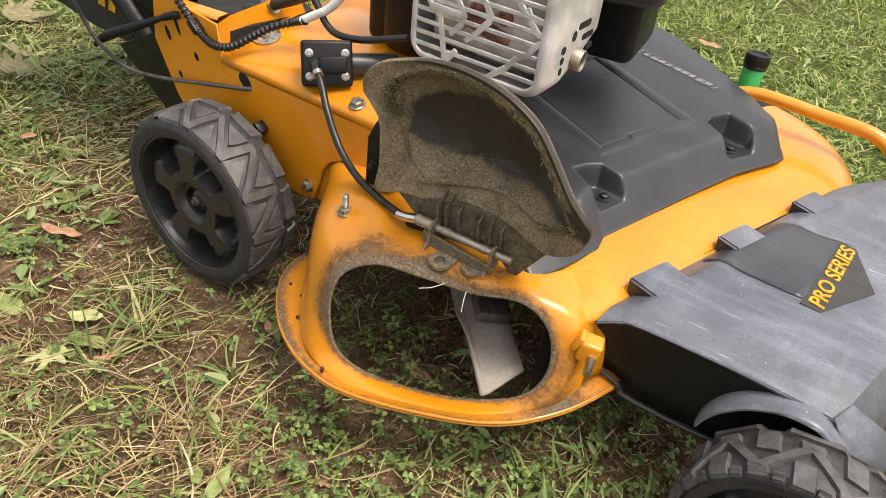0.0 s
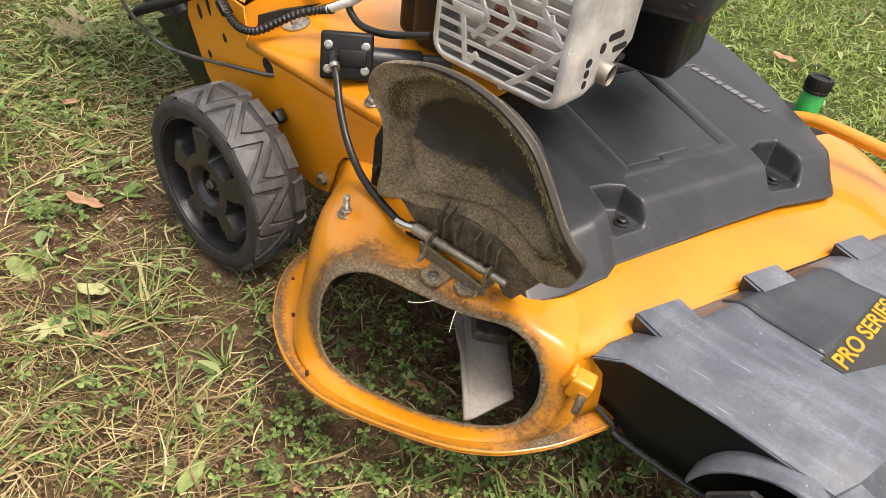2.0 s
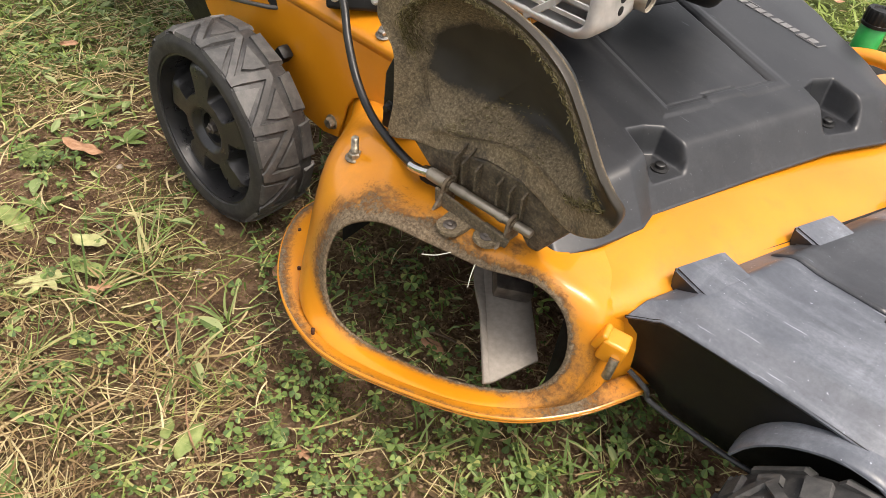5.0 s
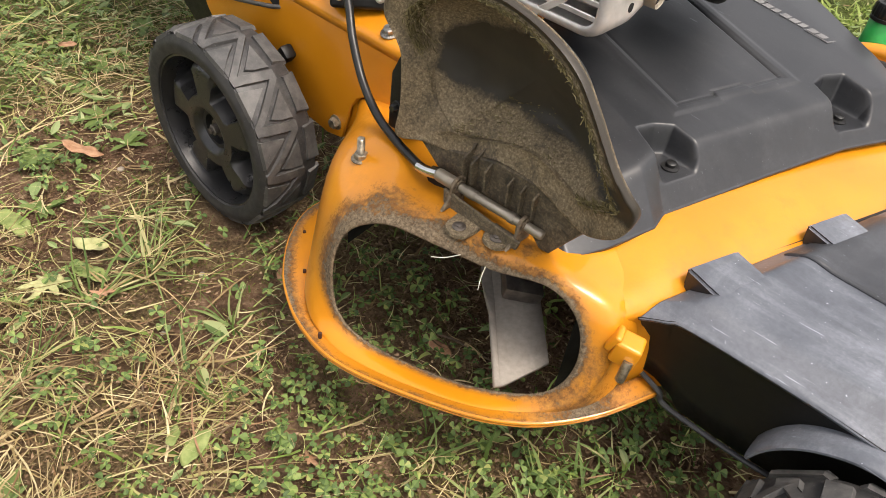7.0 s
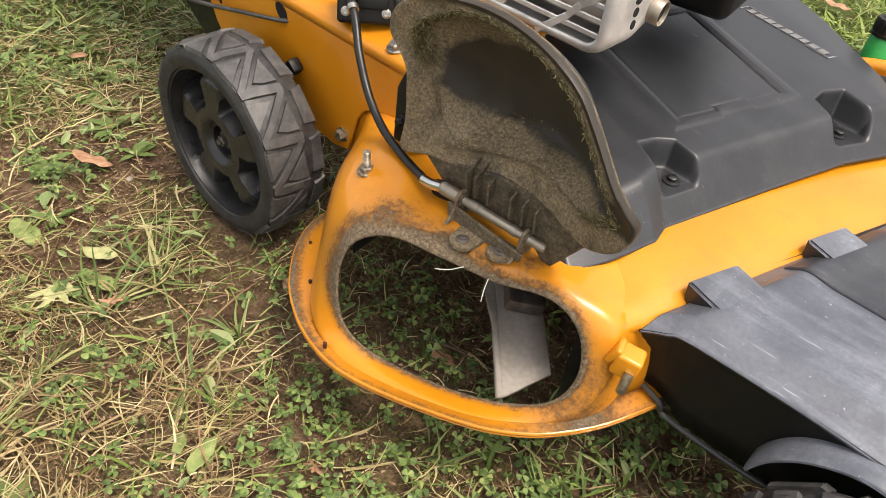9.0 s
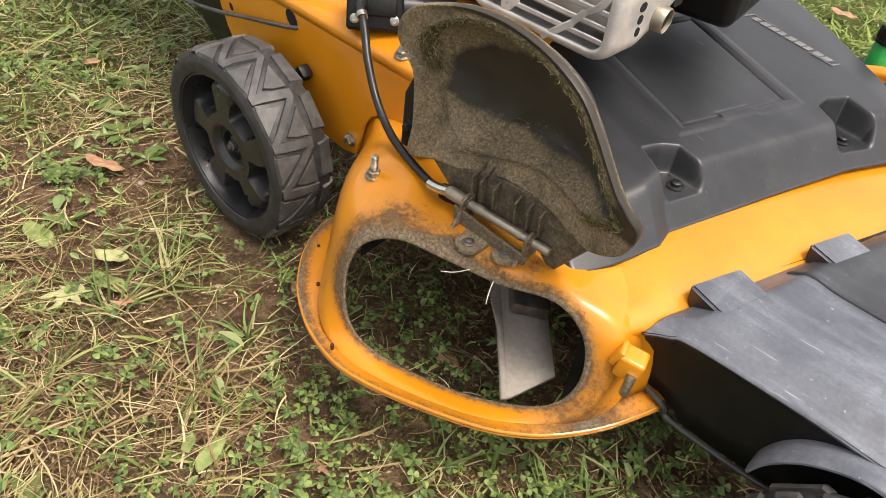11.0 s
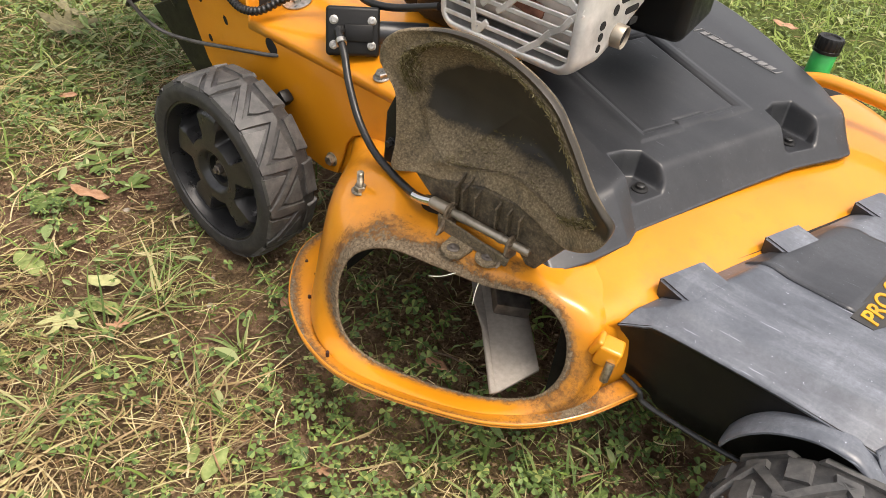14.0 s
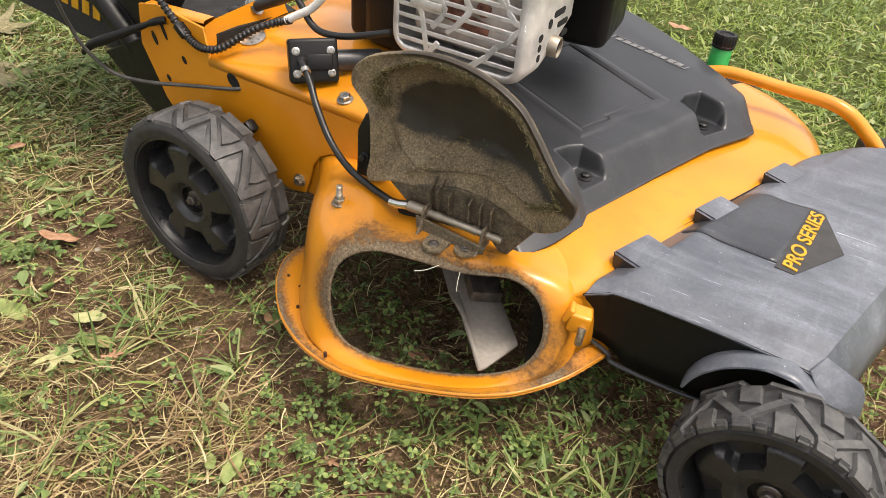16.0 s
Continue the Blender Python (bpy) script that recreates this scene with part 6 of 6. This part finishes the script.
    quads("moss_litter", ribbons(mo, rng.uniform(0, 6.283, n), rng.uniform(0.004, 0.012, n), rng.uniform(0.0006, 0.0016, n), rng.uniform(20, 95, n), rng.uniform(0, 40, n), 3), MOSS, "fine moss and litter on the soil", "moss")
    cr = field(160000, -1.2, 1.35, -0.6, 0.6, lambda x, y: np.clip(0.38 + 0.5 * ripple(x, y, 8, 41.0), 0.05, 1))
    n = len(cr)
    cr[:, 2] += rng.uniform(0, 0.004, n)
    quads("soil_crumbs", ribbons(cr, rng.uniform(0, 6.283, n), rng.uniform(0.002, 0.008, n), rng.uniform(0.001, 0.0035, n), rng.uniform(60, 110, n), rng.uniform(-20, 20, n), 3), CRUMB, "brown crumbs of soil and torn leaf litter", "litter")


def blades(p, turn, length, ratio):
    """Pointed oval leaves, folded a little along the middle; two strips each."""
    n = len(p)
    t = np.array([0.0, 0.2, 0.45, 0.7, 0.9, 1.0])
    wid = np.array([0.08, 0.62, 1.0, 0.85, 0.4, 0.03])
    rise, curl = rng.uniform(-0.2, 0.9, n), rng.uniform(0.2, 1.0, n)
    d = np.stack([np.cos(turn), np.sin(turn), np.zeros(n)], 1)
    s = np.stack([-np.sin(turn), np.cos(turn), rng.normal(0, 0.35, n)], 1)
    c = p[:, None] + d[:, None] * (length[:, None] * t[None])[..., None]
    c[..., 2] += length[:, None] * (rise[:, None] * t[None] - curl[:, None] * t[None] ** 2 * 0.6)
    off = s[:, None] * (length[:, None] * ratio[:, None] * wid[None] * 0.5)[..., None]
    off[..., 2] += (length * ratio * rng.uniform(-0.05, 0.3, n))[:, None] * wid[None] * 0.5
    up = off * np.array([-1.0, -1.0, 1.0])
    return np.concatenate([np.stack([c + up, c], 2), np.stack([c, c + off], 2)])


def leaflets(c, name, mat, label, lo, hi, count, category="clover"):
    n = len(c)
    low = under_deck(c)
    h = np.where(low, rng.uniform(0.006, 0.03, n), rng.uniform(0.008, 0.035, n))
    top = c + np.stack([rng.normal(0, 0.006, n), rng.normal(0, 0.006, n), h], 1)
    turn = rng.uniform(0, 6.283, n)
    tilt = rng.normal(0, 0.3, (n, 2))
    size = rng.uniform(lo, hi, n)
    strips = []
    t = np.array([0.0, 0.25, 0.55, 0.80, 0.95, 1.0])
    wid = np.array([0.06, 0.48, 0.93, 1.0, 0.68, 0.22])
    for k in range(count):
        a = turn + 2 * math.pi * k / count + rng.normal(0, 0.12, n)
        fold = rng.uniform(-0.15, 0.45, n)
        d = np.stack([np.cos(a), np.sin(a), tilt[:, 0] * np.cos(a) + tilt[:, 1] * np.sin(a) + 0.12], 1)
        s = np.stack([-np.sin(a), np.cos(a), -tilt[:, 0] * np.sin(a) + tilt[:, 1] * np.cos(a)], 1)
        L = size * 2.0
        cen = top[:, None] + d[:, None] * (L[:, None] * t[None])[..., None]
        cen[..., 2] -= (L[:, None] * t[None] ** 2) * 0.25
        off = s[:, None] * (size[:, None] * wid[None] * 0.95)[..., None]
        lift = np.zeros_like(cen)
        lift[..., 2] = (size[:, None] * wid[None]) * fold[:, None] * 0.5
        left = np.stack([cen - off + lift, cen], 2)
        right = np.stack([cen, cen + off + lift], 2)
        # both halves in one strip pair
        strips += [left, right]
    quads(name, np.concatenate(strips), mat, label, category)
    st = ribbons(c, rng.uniform(0, 6.283, n), h * 1.05, np.full(n, 0.0009), rng.uniform(0, 20, n), rng.uniform(0, 15, n), 3)
    quads(name + "_stalks", st, mat, "thin green stalks of the low clover plants", "stalk")


build_lawn()


# ---- single leaves and litter ----
def leaf_color(name, a, b, vein):
    m = Mat(name, 0.6, spec=0.3)
    m.color(m.mix(m.ramp(m.noise(70, 6, 0.65), [(0.35, 0.0), (0.65, 1.0)]), a, b))
    m.bump(m.noise(260, 5), 0.4, 0.001)
    return m.m


LEAF_PALE = leaf_color("pale_yellow_leaf", (0.30, 0.31, 0.13), (0.46, 0.45, 0.22), 0)
LEAF_RUST = leaf_color("rust_brown_leaf", (0.28, 0.14, 0.075), (0.47, 0.28, 0.17), 0)
LEAF_LIME = leaf_color("yellow_green_leaf", (0.15, 0.21, 0.06), (0.27, 0.31, 0.11), 0)
LEAF_TAN = leaf_color("tan_dry_leaf", (0.13, 0.115, 0.06), (0.27, 0.24, 0.13), 0)


def fallen_leaf(name, label, at, turn, outline, size, mat, curl=0.2, tilt=(0, 0), lift=0.006, group="fallen leaves"):
    """A thin leaf: outline of (radius by angle), cupped."""
    n = 96
    verts, faces = [Vector((0, 0, 0))], []
    rings = 5
    for k in range(1, rings + 1):
        for i in range(n):
            a = 2 * math.pi * i / n
            r = outline(a) * size * k / rings
            x, y = r * math.cos(a), r * math.sin(a)
            z = curl * (y * y * 14 - 0.25 * abs(y)) + curl * 4 * x * x + 0.0022 * math.sin(x * 160) * k / rings
            verts.append(Vector((x, y, z)))
    for i in range(n):
        faces.append((0, 1 + i, 1 + (i + 1) % n))
    for k in range(rings - 1):
        for i in range(n):
            faces.append((1 + k * n + i, 1 + (k + 1) * n + i, 1 + (k + 1) * n + (i + 1) % n, 1 + k * n + (i + 1) % n))
    me = mesh_of(name, verts, faces, mat, 180)
    ob = new(name, me)
    ob.matrix_world = pose(at[0], at[1], ground_height(*at) + lift, tilt[0], tilt[1], turn)
    shell(ob, 0.0005)
    return tagged(ob, label, "leaf", group)


def maple(a):
    """Five pointed lobes and a stem notch."""
    r = 0.40
    for c, L, w in ((0, 1.0, 0.27), (0.95, 0.92, 0.25), (-0.95, 0.92, 0.25), (1.95, 0.66, 0.25), (-1.95, 0.66, 0.25), (0.38, 0.66, 0.09), (-0.38, 0.66, 0.09), (1.3, 0.6, 0.09), (-1.3, 0.6, 0.09)):
        d = abs(((a - c + math.pi) % (2 * math.pi)) - math.pi)
        r = max(r, L * (1 - d / w * 0.55) if d < w else 0)
    return r


def oval(a):
    return 1.0 / math.sqrt(math.cos(a) ** 2 + (math.sin(a) / 0.45) ** 2) * (1 + 0.05 * math.sin(9 * a))


def lobed(a):
    return oval(a) * (0.8 + 0.3 * math.cos(7 * a))


fallen_leaf("maple_leaf", "pale yellow-green maple leaf lying on straw", (-0.004, -0.272), -60, maple, 0.048, LEAF_PALE, 0.15, (8, -6), 0.026)
fallen_leaf("brown_leaf", "curled rust-brown dry leaf lying on bare soil", (-0.264, -0.090), 30, oval, 0.036, LEAF_RUST, 0.5, (-14, 8), 0.022)
fallen_leaf("broad_leaf", "broad yellow-green leaf lying flat beside a tuft", (0.002, -0.218), 20, oval, 0.031, LEAF_LIME, 0.2, (-8, 4), 0.016)
fallen_leaf("yellow_leaf", "narrow pale yellow leaf on the weeds", (-0.048, -0.190), 35, oval, 0.026, LEAF_PALE, 0.2, (10, 0), 0.02)
fallen_leaf("rust_leaf_scrap", "small orange-brown leaf scrap on the soil", (0.055, -0.228), 60, lobed, 0.019, LEAF_RUST, 0.4, (0, 8), 0.016)
fallen_leaf("lime_leaf", "yellow-green broad leaf at the lawn's bare patch", (-0.170, -0.247), 10, oval, 0.035, LEAF_LIME, 0.2, (6, 6), 0.012)
fallen_leaf("weed_leaf", "lime-green weed leaf lying over dry straw", (0.325, -0.283), -35, oval, 0.018, LEAF_LIME, 0.25, (10, -14), 0.024)
fallen_leaf("weed_leaf", "lime-green weed leaf lying over dry straw", (0.354, -0.273), -75, oval, 0.024, LEAF_LIME, 0.25, (-6, 12), 0.022)
fallen_leaf("dry_leaf", "large tan dried leaf on the rough grass", (-1.215, 0.40), 60, maple, 0.10, LEAF_TAN, 0.5, (14, 10), 0.03)
fallen_leaf("dry_leaf", "large tan dried leaf standing up in the grass", (-0.90, 0.21), 100, lobed, 0.085, LEAF_TAN, 0.6, (30, 20), 0.035)
fallen_leaf("dry_leaf", "tan dried leaf lying on the rough grass", (-1.0, 0.27), 10, lobed, 0.06, LEAF_TAN, 0.5, (-20, 10), 0.03)
fallen_leaf("rust_leaf_scrap", "small orange-brown leaf scrap on the soil", (0.445, -0.18), 0, lobed, 0.016, LEAF_RUST, 0.4, (0, 0), 0.006)
fallen_leaf("rust_leaf_scrap", "small rust-brown leaf scrap under the deck", (0.435, 0.055), 0, oval, 0.02, LEAF_RUST, 0.6, (0, 0), 0.012)
fallen_leaf("rust_leaf_scrap", "small rust-brown leaf scrap in the grass", (-0.62, 0.06), 40, oval, 0.02, LEAF_RUST, 0.5, (10, 0), 0.02)
fallen_leaf("rust_leaf_scrap", "brown leaf scrap beside the deck flange", (0.19, -0.02), -20, oval, 0.020, LEAF_RUST, 0.1, (0, 0), 0.006)
fallen_leaf("brown_leaf", "orange-brown leaf in the far grass", (0.30, 1.80), 0, oval, 0.04, LEAF_RUST, 0.4, (0, 0), 0.03)


def weed(at, n, size):
    """A rosette of toothed leaves on one crown."""
    z0 = ground_height(*at)
    root = thing("broadleaf_weed", "low green broadleaf weed with toothed leaves", "weed", (at[0], at[1], z0), "broadleaf weeds")
    for i in range(2 * n):
        a = random.uniform(0, 6.283)
        L, up = size * random.uniform(0.35, 1.0), random.uniform(0.1, 0.7)
        v, f = [], []
        k = 9
        for j in range(k):
            t = j / (k - 1)
            w = L * 0.16 * math.sin(math.pi * min(1, t * 0.92 + 0.06)) * (1 + 0.14 * (-1) ** j)
            r, z = L * t, L * (up * t - 0.62 * up * t * t) + 0.004
            for s in (-1, 0, 1):
                v.append(Vector((at[0] + r * math.cos(a) - s * w * math.sin(a), at[1] + r * math.sin(a) + s * w * math.cos(a), z0 + z + abs(s) * w * 0.25)))
        for j in range(k - 1):
            for s in range(2):
                b = 3 * j + s
                f.append((b, b + 1, b + 4, b + 3))
        part("leaf", (v, f), WEED, root, "", 180)
    return root


for spot, cnt, sz in (((-0.346, -0.013), 8, 0.05), ((-0.31, -0.15), 7, 0.05), ((-0.18, -0.2), 7, 0.04), ((-0.85, 0.42), 9, 0.09), ((-0.72, 0.5), 9, 0.09), ((-0.95, 0.6), 8, 0.09), ((-0.6, 0.22), 7, 0.05), ((-0.45, 0.02), 7, 0.05), ((0.0, -0.36), 6, 0.045), ((0.27, -0.45), 6, 0.05),
                      ((-0.5, 0.08), 7, 0.045), ((-0.68, 0.08), 7, 0.05), ((0.2, -0.02), 6, 0.035), ((0.58, 0.0), 6, 0.03), ((-0.25, -0.02), 6, 0.04), ((0.08, -0.42), 6, 0.04)):
    weed(spot, cnt, sz)


def twig(at, turn, L):
    x, y = at
    pts = [(x + L * t * math.cos(turn) + 0.004 * math.sin(9 * t), y + L * t * math.sin(turn), ground_height(x, y) + 0.006 + 0.004 * math.sin(5 * t)) for t in [i / 8 for i in range(9)]]
    v, f = tube(pts, lambda t: 0.0022 - 0.001 * t, 7)
    ob = new("twig", mesh_of("twig", v, f, TWIG, 40))
    return tagged(ob, "thin bare brown twig lying on soil", "twig", "twigs")


TWIG = plain("bark", (0.14, 0.095, 0.06), 0.85, vary=0.35, scale=200)
for at, turn, L in (((-0.12, 0.0), 0.25, 0.16), ((0.40, 0.07), 0.3, 0.10), ((0.16, 0.0), 0.4, 0.08), ((-0.3, -0.2), 1.0, 0.07), ((0.2, -0.26), -0.3, 0.09)):
    twig(at, turn, L)


def pebble(at, r):
    bm = bmesh.new()
    bmesh.ops.create_icosphere(bm, subdivisions=2, radius=r)
    for v in bm.verts:
        v.co *= 1 + 0.25 * noise.noise(v.co * 60 + Vector((at[0] * 50, at[1] * 50, 0)))
        v.co.z *= 0.6
    me = bpy.data.meshes.new("pebble")
    bm.to_mesh(me)
    bm.free()
    me.materials.append(STONE)
    me.polygons.foreach_set("use_smooth", [True] * len(me.polygons))
    ob = new("pebble", me)
    ob.location = (at[0], at[1], ground_height(*at) + r * 0.3)
    return tagged(ob, "small pale pebble half sunk in soil", "pebble", "pebbles")


STONE = plain("pale_stone", (0.34, 0.29, 0.23), 0.8, vary=0.3, scale=90)
for at, r in (((0.21, -0.215), 0.005), ((0.27, -0.20), 0.006), ((0.10, -0.10), 0.005), ((-0.05, -0.08), 0.006), ((0.2, -0.12), 0.004), ((0.05, -0.06), 0.005), ((-0.2, -0.06), 0.006), ((0.16, -0.2), 0.004)):
    pebble(at, r)


def slivers(p, d, side, length, width):
    """Short straight strips at p along d; arrays of (n, 3) and (n,)."""
    t = np.array([-0.5, 0.0, 0.5])
    c = p[:, None] + d[:, None] * (length[:, None] * t[None])[..., None]
    c = c + side[:, None] * (length[:, None] * 0.12 * np.array([1.0, 0.0, 1.0])[None])[..., None]
    w = side[:, None] * (width[:, None] * np.array([0.35, 0.5, 0.25])[None])[..., None]
    return np.stack([c - w, c + w], 2)


def build_clippings():
    """Dried clippings matted inside the flap: a clump in its rear corner and a band under the top edge, lying along the wall."""
    rings = flap_rings()
    n = len(rings[0])
    pts, way, big = [], [], []

    def lay(col, row, count, loose, size):
        for _ in range(count):
            j = int(rng.uniform(*col)) % n
            r = rng.uniform(*row)
            k, f = int(r), r - int(r)
            a, b = rings[k][j].lerp(rings[k + 1][j], f), rings[k][(j + 1) % n].lerp(rings[k + 1][(j + 1) % n], f)
            q = a.lerp(b, rng.uniform(0, 1))
            pts.append(q + Vector((rng.normal(0, loose), -abs(rng.normal(0.001, loose)), rng.normal(0, loose))))
            way.append((b - a).normalized())
            big.append(size)
    lay((22, 36), (7.5, 12.5), 520, 0.002, 1.2)
    lay((36, 50), (8.5, 12.0), 520, 0.0012, 0.8)
    lay((50, 92), (8.2, 13.4), 2300, 0.0013, 1.0)
    lay((92, 112), (8.5, 12.0), 800, 0.0015, 1.2)
    lay((112, 121), (8.0, 11.5), 260, 0.0018, 1.0)
    lay((126, 156), (9.5, 17.0), 300, 0.0006, 0.5)
    p, d, size = np.array([tuple(q) for q in pts]), np.array([tuple(q) for q in way]), np.array(big)
    m = len(p)
    d = d + rng.normal(0, 0.45, (m, 3)) * np.array([1, 0.45, 1])
    d /= np.linalg.norm(d, axis=1)[:, None]
    up = np.array([0.0, -1.0, 0.3]) + rng.normal(0, 0.4, (m, 3))
    side = np.cross(d, up)
    side /= np.linalg.norm(side, axis=1)[:, None]
    quads("grass_clippings", slivers(p, d, side, rng.gamma(5, 0.0012, m) * size, rng.uniform(0.0005, 0.0013, m)), CHIP, "dried grass clippings matted inside the flap", "clippings")


build_clippings()
